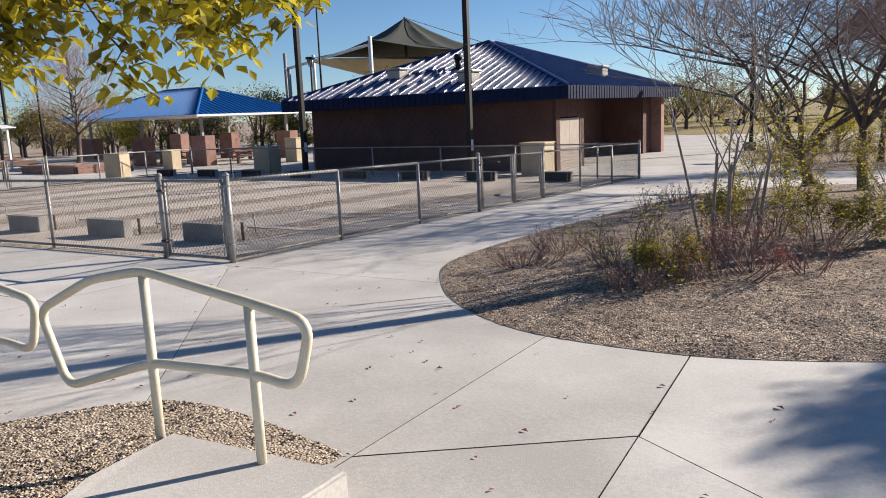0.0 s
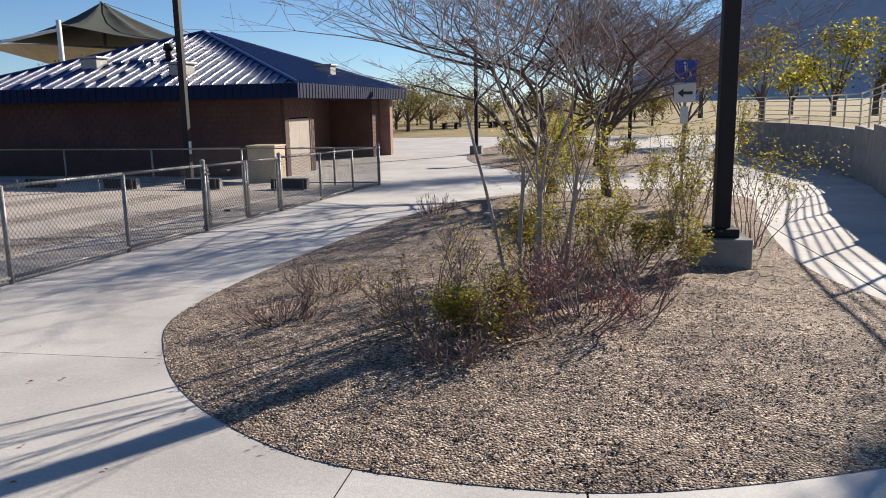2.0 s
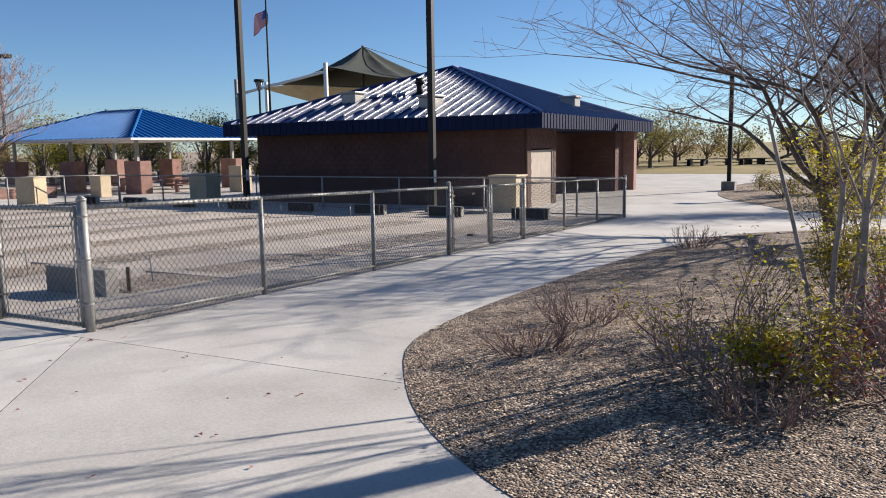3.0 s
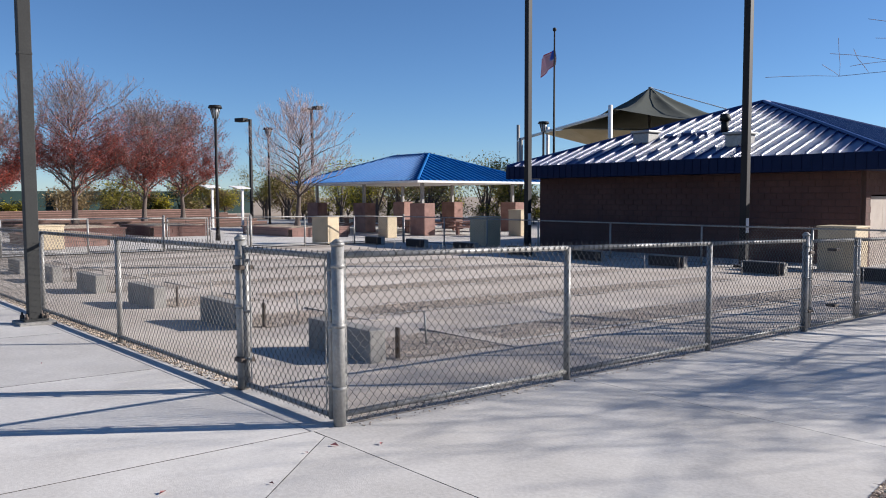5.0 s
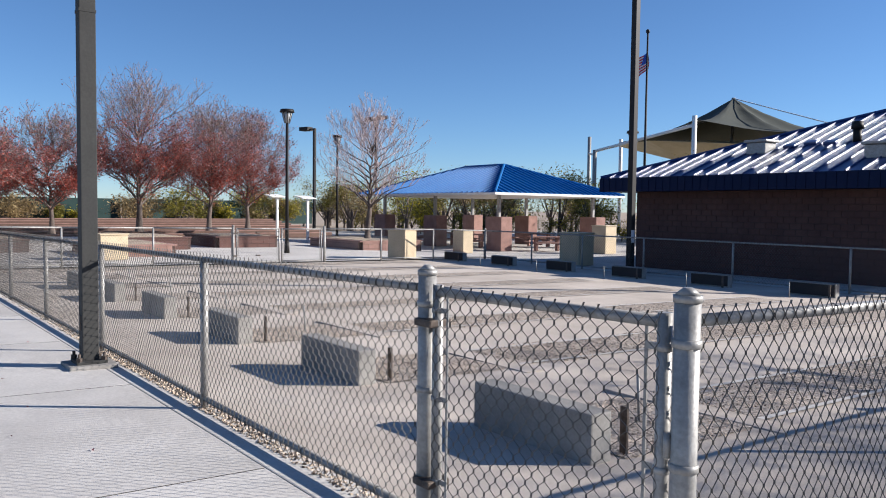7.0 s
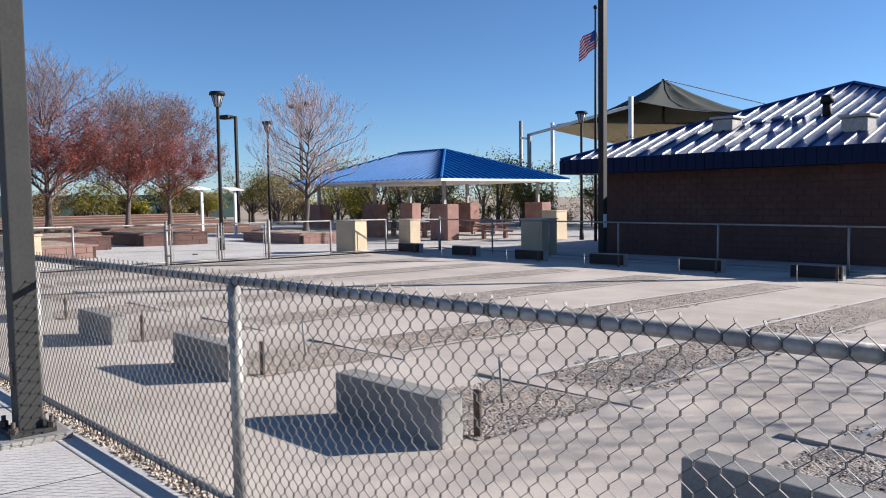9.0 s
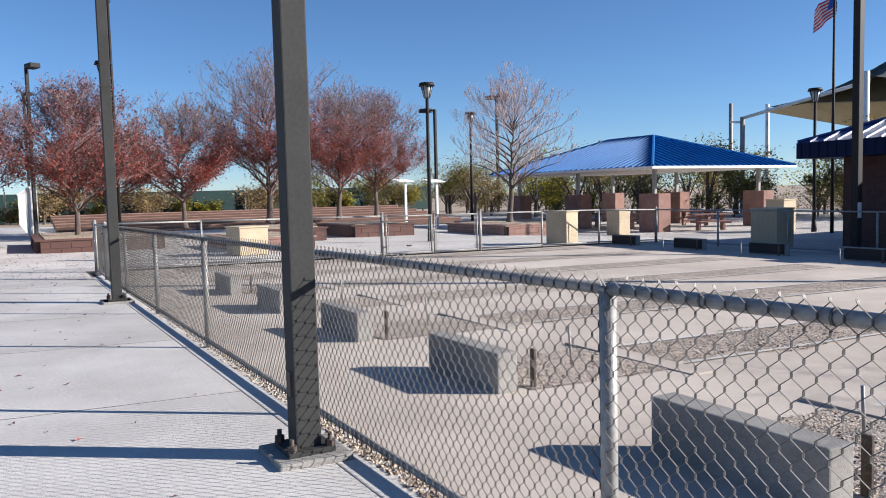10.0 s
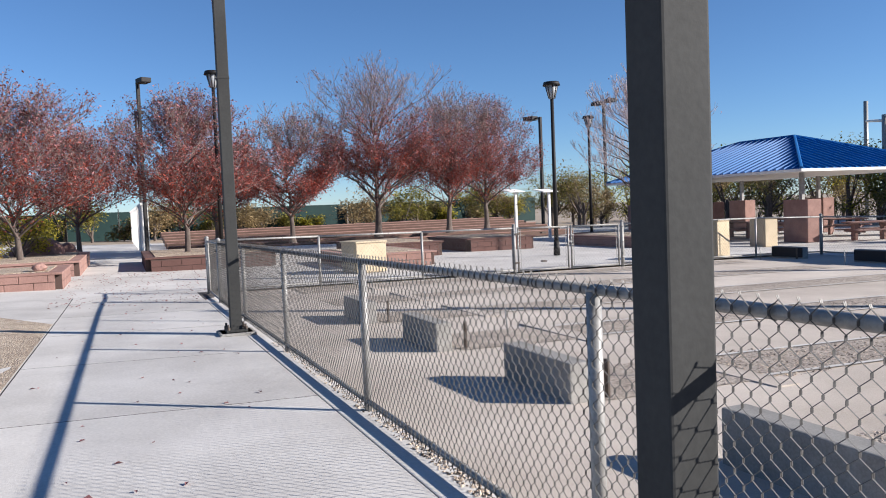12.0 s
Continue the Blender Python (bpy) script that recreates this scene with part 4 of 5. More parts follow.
def flag_pole(x, y, h, fw, label):
    p = empty("flagpole", x, y, gz(x, y))
    tagged(p, label, "flagpole", "flagpoles")
    part("pole", T((0, 0, 0), (0, 0, h), 0.075, 0.04, 12), M_BRONZE, p)
    bm = bmesh.new()
    bmesh.ops.create_uvsphere(bm, u_segments=10, v_segments=8, radius=0.10, matrix=Matrix.Translation((0, 0, h + 0.06)))
    part("finial", bm, M_BRONZE, p)
    flag = empty("flag")
    flag.parent = p
    nx = 10

    def pt(u, v):
        return (-fw * u * 0.62 + 0.05 * math.sin(u * 9 + v * 3), 0.10 * math.sin(u * 7 + v * 2), h - 0.75 - v * fw * 0.62 - u * fw * 0.40 - 0.05 * math.sin(u * 5))

    for s in range(13):
        vs, fs = [], []
        for i in range(nx + 1):
            u = i / nx
            if s < 7 and u < 0.3:
                continue
            for v in (s / 13, (s + 1) / 13):
                vs.append(pt(u, v))
        for i in range(len(vs) // 2 - 1):
            fs.append((2 * i, 2 * i + 2, 2 * i + 3, 2 * i + 1))
        quad_mesh("stripe", vs, fs, M_RED if s % 2 == 0 else M_SIGNWHITE, flag)
    vs = [pt(i / 10, v) for i in range(4) for v in (0, 7 / 13)]
    quad_mesh("canton", vs, [(2 * i, 2 * i + 2, 2 * i + 3, 2 * i + 1) for i in range(3)], M_SIGNBLUE, flag)
    return p


flag_pole(-21.86, 27.4, 10.4, 1.5, "tall dark flagpole with a drooping red white and blue flag")
flag_pole(-33.6, 1.9, 10.7, 1.5, "flagpole with a drooping striped flag near the planters")


# ---- trees and shrubs ----
def branches(rng, base, direction, length, radius, depth, spread, up, tubes, tips, wiggle=0.16, kids=(2, 4), shrink=0.72, minr=0.004):
    """Grow one limb as short bent lengths and let it fork."""
    p, d, r = Vector(base), Vector(direction).normalized(), radius
    n = 4 if depth > 1 else 3
    for i in range(n):
        q = p + d * (length / n)
        r2 = max(minr, r * (0.88 if depth else 0.7))
        tubes.append((p.copy(), q.copy(), r, r2, 8 if depth > 2 else 5 if depth > 0 else 3))
        if depth <= 1:
            tips.append(q.copy())
        if depth and i >= 1 and rng.random() < 0.75:
            side = Vector((rng.uniform(-1, 1), rng.uniform(-1, 1), rng.uniform(-0.2, 0.6))).normalized()
            dd = (d * (1 - spread) + side * spread + Vector((0, 0, up * 0.5))).normalized()
            branches(rng, q, dd, length * shrink * rng.uniform(0.7, 1.0), r2 * 0.6, depth - 1, spread, up, tubes, tips, wiggle, kids, shrink, minr)
        p, r = q, r2
        d = (d + Vector((rng.uniform(-1, 1), rng.uniform(-1, 1), rng.uniform(-0.6, 1) + up)) * wiggle).normalized()
    if depth:
        for _ in range(rng.randint(*kids)):
            side = Vector((rng.uniform(-1, 1), rng.uniform(-1, 1), rng.uniform(-0.1, 0.5))).normalized()
            dd = (d * (1 - spread) + side * spread + Vector((0, 0, up * 0.4))).normalized()
            branches(rng, p, dd, length * shrink * rng.uniform(0.75, 1.05), r * 0.75, depth - 1, spread, up, tubes, tips, wiggle, kids, shrink, minr)


def tubes_mesh(name, tubes, mat, parent):
    verts, faces = [], []
    for a, b, r0, r1, n in tubes:
        d = (b - a)
        if d.length < 1e-5:
            continue
        q = d.to_track_quat("Z", "Y").to_matrix()
        b = b + d * 0.04
        k = len(verts)
        for c, r in ((a, r0), (b, r1)):
            for i in range(n):
                t = 6.2832 * i / n
                verts.append(tuple(c + q @ Vector((math.cos(t) * r, math.sin(t) * r, 0))))
        faces += [(k + i, k + (i + 1) % n, k + n + (i + 1) % n, k + n + i) for i in range(n)]
    return quad_mesh(name, verts, faces, mat, parent, smooth=True)


def leaves_mesh(name, rng, spots, size, mats, parent, droop=0.3, choose=None):
    """Small pointed leaves, each bent along its rib."""
    verts, faces, idx = [], [], []
    for p in spots:
        a = rng.uniform(0, 6.283)
        out = Vector((math.cos(a), math.sin(a), rng.uniform(-0.9, 0.5) - droop)).normalized()
        side = out.cross(Vector((rng.uniform(-0.5, 0.5), rng.uniform(-0.5, 0.5), 1))).normalized()
        s = size * rng.uniform(0.6, 1.25)
        nrm = side.cross(out)
        k = len(verts)
        verts += [tuple(p), tuple(p + out * s * 0.5 + side * s * 0.27 + nrm * s * 0.08), tuple(p + out * s), tuple(p + out * s * 0.5 - side * s * 0.27 + nrm * s * 0.08)]
        faces += [(k, k + 1, k + 2), (k, k + 2, k + 3)]
        m = choose(p) if choose else rng.randrange(len(mats))
        idx += [m, m]
    ob = quad_mesh(name, verts, faces, mats, parent)
    ob.data.polygons.foreach_set("material_index", idx)
    return ob


def tree(x, y, z, seed, height, trunk_h, trunk_r, label, leafs=0, leaf_size=0.07, mats=(), spread=0.55, up=0.25, depth=4, limbs=6, category="tree",
         group="", twig=M_TWIG, lean=(0, 0), stems=1, low=0.0, spill=0.25, shrink=0.72, first=0.42, minr=0.004, leader=0.0, bark=M_BARK, limb=0.45, kids=(2, 4)):
    rng = random.Random(seed)
    t = empty("tree", x, y, z)
    tagged(t, label, category, group)
    thick, thin, tips = [], [], []
    for s in range(stems):
        tubes = []
        a = rng.uniform(0, 6.28)
        off = Vector((math.cos(a), math.sin(a), 0)) * (0.16 * (stems > 1))
        p, r = off.copy(), trunk_r
        d = Vector((lean[0] + (off.x * 0.7 if stems > 1 else 0), lean[1] + (off.y * 0.7 if stems > 1 else 0), 1)).normalized()
        for i in range(5):
            q = p + d * trunk_h / 5
            tubes.append((p - d * 0.05 * (i == 0), q, r * (1.35 if i == 0 else 1), r * 0.93, 10))
            p, r = q, r * 0.93
            d = (d + Vector((rng.uniform(-1, 1), rng.uniform(-1, 1), 0.5)) * 0.06).normalized()
        if leader:
            lr, lp = r, p.copy()
            rise = (height - trunk_h) * 0.62
            spine = [lp.copy()]
            for i in range(6):
                q = lp + Vector((rng.uniform(-0.10, 0.10), rng.uniform(-0.10, 0.10), rise / 6))
                tubes.append((lp, q, lr, lr * 0.78, 8))
                lp, lr = q, lr * 0.78
                spine.append(lp.copy())
            half = (height - trunk_h) * 0.5
            for i in range(limbs):
                f = (i + 0.5) / limbs
                el, az = -0.62 + 2.1 * f ** 1.1, i * 2.399 + rng.uniform(-0.3, 0.3)
                k = rng.uniform(0.80, 1.08)
                end = Vector((p.x + math.cos(az) * math.cos(el) * leader * k, p.y + math.sin(az) * math.cos(el) * leader * k, trunk_h + 0.05 + half * (1 + math.sin(el) * k)))
                sp = clamp((end.z - trunk_h - leader * 0.55) / rise, 0, 0.98) * 6
                beg = spine[int(sp)].lerp(spine[min(6, int(sp) + 1)], sp - int(sp))
                a, ra = beg, max(0.014, trunk_r * 0.36 * (1 - 0.6 * f))
                for s2 in range(1, 7):
                    g = s2 / 6
                    e = beg.lerp(end, g) + Vector((rng.uniform(-0.07, 0.07), rng.uniform(-0.07, 0.07), 0.10 * leader * math.sin(math.pi * g) * (1 - f)))
                    rb = max(minr, ra * 0.80)
                    tubes.append((a, e, ra, rb, 6))
                    tips.append(e.copy())
                    out = (e - beg).normalized()
                    for _ in range(3 if s2 > 2 else 1):
                        side = Vector((rng.uniform(-1, 1), rng.uniform(-1, 1), rng.uniform(-0.35, 0.7)))
                        branches(rng, e, out * 0.8 + side * spread * 1.6 + Vector((0, 0, up)), leader * rng.uniform(0.20, 0.36), max(minr, rb * 0.5), depth - 2, spread, up, tubes, tips, shrink=shrink, minr=minr)
                    a, ra = e, rb
        for i in range(0 if leader else limbs):
            b = i * 6.283 / limbs + rng.uniform(-0.4, 0.4)
            tilt = rng.uniform(0.35, 1.0) * spread * 1.5
            dd = Vector((math.cos(b) * tilt, math.sin(b) * tilt, 1.0))
            branches(rng, p - d * rng.uniform(0, trunk_h * 0.2), dd, (height - trunk_h) * first * rng.uniform(0.8, 1.1), r * limb, depth, spread, up, tubes, tips, kids=kids, shrink=shrink, minr=minr)
        thick += [c for c in tubes if c[2] > 0.02]
        thin += [c for c in tubes if c[2] <= 0.02]
    top = max(c[1].z for c in thick + thin)
    k = height / top
    S = Matrix.Diagonal((1, 1, k))
    fix = lambda cs: [(S.to_3x3() @ a, S.to_3x3() @ b, r0, r1, n) for a, b, r0, r1, n in cs]
    tubes_mesh("trunk", fix(thick), bark, t)
    if thin:
        tubes_mesh("twig_work", fix(thin), twig, t)
    if leafs:
        spots = []
        while len(spots) < leafs:
            p = rng.choice(tips)
            q = Vector((p.x, p.y, p.z * k)) + Vector([rng.gauss(0, spill * 0.5) for _ in range(3)])
            rel = clamp((q.z - trunk_h) / (height - trunk_h), 0, 1)
            if rng.random() < low * min(1, rel * 1.55):
                continue
            spots.append(q)
        leaves_mesh("crown", rng, spots, leaf_size, list(mats), t,
                    choose=(lambda p: 1 if rng.random() < clamp((p.z - trunk_h) / (height - trunk_h) * 1.3, 0, 1) else 0) if len(mats) == 2 else None)
    return t


RED = "tree with thinning red-brown autumn leaves"
FALL = (M_LEAFRED, M_LEAFPINK)
L = dict(group="autumn trees", up=0.35, depth=3, limbs=36, spread=0.44, shrink=0.72, minr=0.007, twig=M_TWIG)
tree(-33.0, 0.4, -0.12, 11, 6.1, 1.35, 0.12, RED + " in a planter by the path", 24000, 0.105, FALL, low=0.7, leader=2.55, **L)
tree(-31.6, -4.6, -0.1, 12, 6.1, 1.35, 0.12, RED + " over the block planter", 24000, 0.105, FALL, low=0.65, leader=2.75, **L)
tree(-38.5, 5.2, 0.15, 13, 6.1, 1.35, 0.13, RED + " low over the terraces", 24000, 0.11, FALL, low=0.95, leader=2.75, **L)
tree(-39.0, 9.3, 0.2, 14, 8.4, 1.5, 0.18, "tall tree with pinkish thinning autumn leaves", 30000, 0.105, FALL, low=0.98, leader=3.4, **L)
tree(-39.8, 13.2, 0.2, 15, 7.4, 1.45, 0.15, RED + " in the plaza", 24000, 0.105, FALL, low=0.95, leader=2.75, **L)
tree(-42.6, 16.6, 0.2, 16, 7.2, 1.45, 0.15, RED + " beside the lamp", 24000, 0.11, FALL, low=0.85, leader=2.75, **L)
tree(-31.2, 18.0, -0.05, 17, 7.2, 1.8, 0.15, "bare grey tree with fine upswept twigs beside the pavilion", 1500, 0.08, (M_LEAFPINK, M_LEAFPINK), leader=2.35, low=0.2,
     **{**L, "group": "bare trees", "depth": 3, "limbs": 40, "up": 0.5, "minr": 0.006, "spread": 0.36, "shrink": 0.62, "twig": M_TWIGPALE})
tree(-45, -3.6, -0.2, 18, 6.4, 1.6, 0.13, RED + " further along the path", 12000, 0.13, FALL, low=0.5, leader=2.75, **L)
tree(-42, 2.4, -0.2, 19, 5.4, 1.6, 0.12, RED + " near the planter", 12000, 0.13, FALL, low=0.5, leader=2.2, **L)

# bare trees and saplings on the gravel island
tree(5.40, 13.7, island_h(5.40, 13.7) - 0.03, 31, 6.3, 1.7, 0.16, "leafless grey tree with a wide crown of fine twigs", 0, spread=0.62, up=0.08, depth=4, limbs=8, twig=M_TWIGRED, lean=(-0.14, 0.0), first=0.80, shrink=0.76, minr=0.0045, limb=0.62, kids=(1, 3))
tree(6.67, 12.0, island_h(6.67, 12.0) - 0.03, 36, 6.2, 2.2, 0.11, "leafless grey tree with a dense drooping crown of fine twigs", 0, spread=0.62, up=0.08, depth=4, limbs=8, twig=M_TWIGRED, lean=(-0.13, 0.03), first=0.62, shrink=0.76, minr=0.0045, limb=0.62, kids=(1, 3))
SAP = dict(spread=0.48, up=0.14, depth=3, kids=(1, 2), twig=M_SAPLING, bark=M_SAPLING, minr=0.0042, group="island saplings")
for k, (x, y, h, low_h, r, lx, ly, limbs) in enumerate(((5.78, 1.62, 3.4, 1.5, 0.018, -0.24, 0.05, 2), (5.86, 1.75, 4.2, 1.1, 0.024, -0.04, 0.0, 3), (6.02, 1.60, 4.8, 1.0, 0.030, 0.02, 0.03, 3),
                                                      (6.12, 1.70, 3.6, 0.9, 0.020, 0.30, 0.0, 2), (6.2, 2.2, 4.3, 1.0, 0.024, 0.16, 0.1, 3), (5.95, 1.85, 4.0, 1.2, 0.020, 0.08, 0.05, 2))):
    tree(x, y, island_h(x, y) - 0.03, 70 + k, h, low_h, r, "thin bare grey sapling on the gravel island", 0, limbs=limbs, lean=(lx, ly), **SAP)
tree(6.3, 25.5, far_h(6.3, 25.5) - 0.03, 34, 6.8, 2.0, 0.12, "leafless grey tree beyond the crossing path", 0, spread=0.6, up=0.12, depth=4, limbs=8, twig=M_TWIGRED, first=0.55)
tree(9.8, 29.0, -0.6, 35, 6.2, 2.0, 0.11, "leafless grey tree beside the ramp wall", 0, spread=0.6, up=0.12, depth=4, limbs=8, twig=M_TWIGRED, first=0.55)


def shrub(x, y, z, seed, w, h, leafs, mats, label, twig=M_TWIGRED, stems=11, size=0.035, depth=1):
    rng = random.Random(seed)
    s = empty("shrub", x, y, z)
    tagged(s, label, "shrub", "island shrubs")
    tubes, tips = [], []
    for i in range(stems):
        a = rng.uniform(0, 6.283)
        r = rng.uniform(0, w * 0.22)
        tilt = rng.uniform(0.05, 0.75)
        branches(rng, (math.cos(a) * r, math.sin(a) * r, -0.03), (math.cos(a) * tilt * w / h * 1.4, math.sin(a) * tilt * w / h * 1.4, 1), h * rng.uniform(0.45, 0.75), 0.008, depth + 1,
                 0.4, 0.25, tubes, tips, wiggle=0.2, kids=(1, 3), shrink=0.6, minr=0.0022)
    tubes_mesh("twig_work", tubes, twig, s)["kind"] = "stuff"
    if leafs:
        spots = [rng.choice(tips) + Vector([rng.gauss(0, 0.05) for _ in range(3)]) for _ in range(leafs)]
        spots = [p for p in spots if p.z > 0.02]
        leaves_mesh("foliage", rng, spots, size, list(mats), s, droop=0.0)
    return s


def on_island(x, y):
    return island_h(x, y) - 0.02


G2 = (M_LEAFYEL, M_LEAFGRN)
for x, y, seed, w, h, leafs, mats, label, more in (
        (5.50, 0.30, 41, 1.15, 0.72, 1300, (M_LEAFYEL, M_TWIGRED), "bare purple-brown twiggy shrub with few leaves", dict(stems=13)),
        (5.72, 0.40, 42, 1.15, 0.46, 2600, (M_LEAFYEL, M_LEAFYEL), "low twiggy shrub with yellow-green leaves at its foot", dict(size=0.04)),
        (5.15, 0.55, 43, 0.9, 0.50, 260, (M_TWIGRED, M_LEAFYEL), "bare red-brown twiggy shrub", dict(stems=10)),
        (5.60, -0.25, 58, 0.8, 0.26, 300, (M_LEAFTAN, M_TWIGRED), "low dry grassy tuft below the shrubs", dict(stems=24)),
        (6.30, 0.55, 56, 1.3, 0.50, 1500, (M_LEAFRED, M_TWIGRED), "low tangled purple-brown shrub", dict(stems=16)),
        (6.45, 0.95, 48, 0.9, 0.66, 700, (M_LEAFRED, M_TWIGRED), "low reddish twiggy shrub", {}),
        (6.95, 1.2, 49, 0.9, 0.46, 420, (M_LEAFRED, M_TWIGRED), "low reddish twiggy shrub", {}),
        (6.10, 2.25, 44, 1.2, 0.85, 3000, G2, "shrub with yellow-green leaves under the saplings", dict(size=0.045, stems=12)),
        (6.85, 2.95, 45, 1.5, 0.72, 5200, G2, "spreading shrub with yellow-green leaves under the saplings", dict(size=0.045, stems=14)),
        (6.15, 3.6, 57, 0.8, 1.55, 1300, (M_LEAFYEL, M_LEAFYEL), "upright shrub with yellow-green leaves", dict(size=0.05, stems=7)),
        (7.65, 5.45, 46, 1.2, 1.55, 2200, G2, "tall leafy shrub beside the lamp footing", dict(size=0.05)),
        (8.45, 5.4, 47, 1.0, 1.5, 1900, G2, "tall leafy shrub beside the lamp footing", dict(size=0.05)),
        (3.95, 0.75, 59, 0.9, 0.30, 90, (M_TWIGRED, M_LEAFTAN), "low dry twiggy ground shrub", dict(stems=26)),
        (3.5, 9.0, 60, 1.0, 0.36, 200, (M_LEAFTAN, M_TWIGRED), "low dry twiggy ground shrub", dict(stems=22))):
    shrub(x, y, on_island(x, y), seed, w, h, leafs, mats, label, **more)
shrub(3.9, 1.9, on_island(3.9, 1.9), 50, 0.8, 0.30, 60, (M_TWIGRED, M_LEAFTAN), "low dry twiggy ground shrub", stems=22)
shrub(7.2, 10.5, on_island(7.2, 10.5), 52, 1.4, 1.0, 2000, G2, "shrub with yellow-green leaves on the gravel", size=0.06)
shrub(5.6, 9.4, on_island(5.6, 9.4), 53, 1.2, 1.2, 1600, G2, "shrub with yellow-green leaves on the gravel", size=0.06)
shrub(8.2, 9.5, on_island(8.2, 9.5), 55, 1.3, 0.9, 2000, G2, "shrub with yellow-green leaves on the gravel", size=0.06)
shrub(4.9, 25.5, far_h(4.9, 25.5), 54, 1.4, 0.9, 1200, (M_LEAFGRN, M_LEAFTAN), "low dull green shrub on the gravel", stems=20, size=0.07)

# leafy branch overhanging the start of the walk
ov = empty("tree", 3.2, -6.9, gz(3.2, -6.9))
tagged(ov, "tree with an overhanging branch of yellow-green leaves", "tree")
rng = random.Random(61)
tubes, tips = [], []
tubes.append((Vector((0, 0, -0.1)), Vector((0.05, 0.1, 1.4)), 0.11, 0.09, 10))
tubes.append((Vector((0.05, 0.1, 1.4)), Vector((0.2, 0.3, 2.35)), 0.09, 0.07, 8))
hub = Vector((0.2, 0.3, 2.38))
for ex, ey, ez in ((1.5, 1.5, 2.2), (1.8, 1.75, 2.05), (2.1, 1.95, 2.12), (2.25, 2.2, 2.2), (1.3, 1.95, 2.3), (1.7, 2.4, 2.35), (1.95, 1.5, 2.35), (1.2, 1.35, 1.98), (1.55, 1.75, 2.5), (1.0, 1.5, 2.4)):
    end = Vector((ex, ey, ez + 0.10))
    p = hub.copy()
    for k in range(1, 7):
        f = k / 6
        q = hub.lerp(end, f) + Vector((rng.uniform(-0.05, 0.05), rng.uniform(-0.05, 0.05), 0.35 * math.sin(math.pi * f)))
        tubes.append((p, q, 0.022 * (1.1 - f), 0.022 * (1.0 - f) + 0.003, 6))
        if f > 0.45:
            for _ in range(3):
                branches(rng, q, (rng.uniform(-1, 1), rng.uniform(-1, 1), rng.uniform(-0.8, 0.3)), rng.uniform(0.16, 0.30), 0.006, 1, 0.5, -0.1, tubes, tips, kids=(1, 2), shrink=0.7, minr=0.002)
        p = q
tubes_mesh("trunk", tubes, M_BARK, ov)
spots = [rng.choice(tips) + Vector([rng.gauss(0, 0.07) for _ in range(3)]) for _ in range(13000)]
leaves_mesh("crown", rng, spots, 0.09, [M_LEAFYEL, M_LEAFYEL, M_LEAFGRN], ov, droop=0.5)
# added out of view: its crown throws the soft shadow south of the island
tree(15.0, 8.0, 1.25, 63, 4.7, 2.7, 0.10, "unseen leafy tree added on the terrace to shade the paving", 8000, 0.12, (M_LEAFYEL, M_LEAFGRN), spread=0.45, depth=2, limbs=8, first=0.48)


# ---- planters, terraces, far path ----
def planter(x0, x1, y0, y1, h, label, mat=M_PINK):
    p = empty("planter")
    tagged(p, label, "planter", "block planters")
    z = min(gz(x0, y0), gz(x1, y1)) - 0.03
    for a, b in (((x0, y0), (x1, y0)), ((x1, y0), (x1, y1)), ((x1, y1), (x0, y1)), ((x0, y1), (x0, y0))):
        block_wall(p, a, b, z, z + h, 0.28, 0.6, 0.2, "wall", mat)
    part("cap", B((x1 - x0 + 0.34, y1 - y0 + 0.34, 0.06), ((x0 + x1) / 2, (y0 + y1) / 2, z + h + 0.02), 0, 0.015), mat, p, "block cap course")
    part("soil", B((x1 - x0 - 0.3, y1 - y0 - 0.3, 0.04), ((x0 + x1) / 2, (y0 + y1) / 2, z + h + 0.05), 0), M_GRAVEL_L, p)
    return p


planter(-27.8, -24.9, -9.0, -3.15, 0.38, "low pink split-block planter beside the path")
planter(-36.5, -29.5, -9.0, -3.0, 0.42, "low pink split-block planter with an autumn tree")
# dark brown in place of pink block paints in the shade on its south side
planter(-36.0, -30.3, -0.9, 2.8, 0.45, "low split-block planter with an autumn tree, shade put into its dark colour", M_BRICK)
planter(-30.5, -26.5, 4.6, 6.9, 0.40, "low pink split-block planter inside the plaza")
planter(-35.5, -31.0, 6.5, 9.0, 0.5, "low dark split-block planter inside the plaza", M_BRICK)
planter(-36.2, -32.2, 10.8, 13.5, 0.5, "low dark split-block planter inside the plaza", M_BRICK)
planter(-33.5, -28.8, 16.2, 19.4, 0.5, "low pink split-block planter below the bare tree")
planter(-37.5, -32.5, 19.0, 22.0, 0.5, "low pink split-block planter round the bare tree")

for i in range(7):
    tr = empty("terrace_step")
    tagged(tr, "long low brown terrace seat", "terrace", "amphitheatre terraces")
    part("riser", B((0.9, 24, 0.30), (-47 - i * 1.6, 12.5, -0.42 + i * 0.13), 0, 0.02), M_TERR, tr)
    part("seat_cap", B((0.2, 24, 0.05), (-46.65 - i * 1.6, 12.5, -0.24 + i * 0.13), 0, 0.01), M_PINK, tr)
for i in range(12):
    c = empty("white_post", -39.9 - i * 2.7, -0.75 - i * 0.02, gz(-39, 0))
    tagged(c, "white painted pergola post lining the far path", "post", "pergola posts")
    part("shaft", B((0.26, 0.26, 2.25), (0, 0, 1.12), 0, 0.01), M_WHITE, c)
    part("top_block", B((0.36, 0.36, 0.12), (0, 0, 2.30), 0, 0.01), M_WHITE, c)
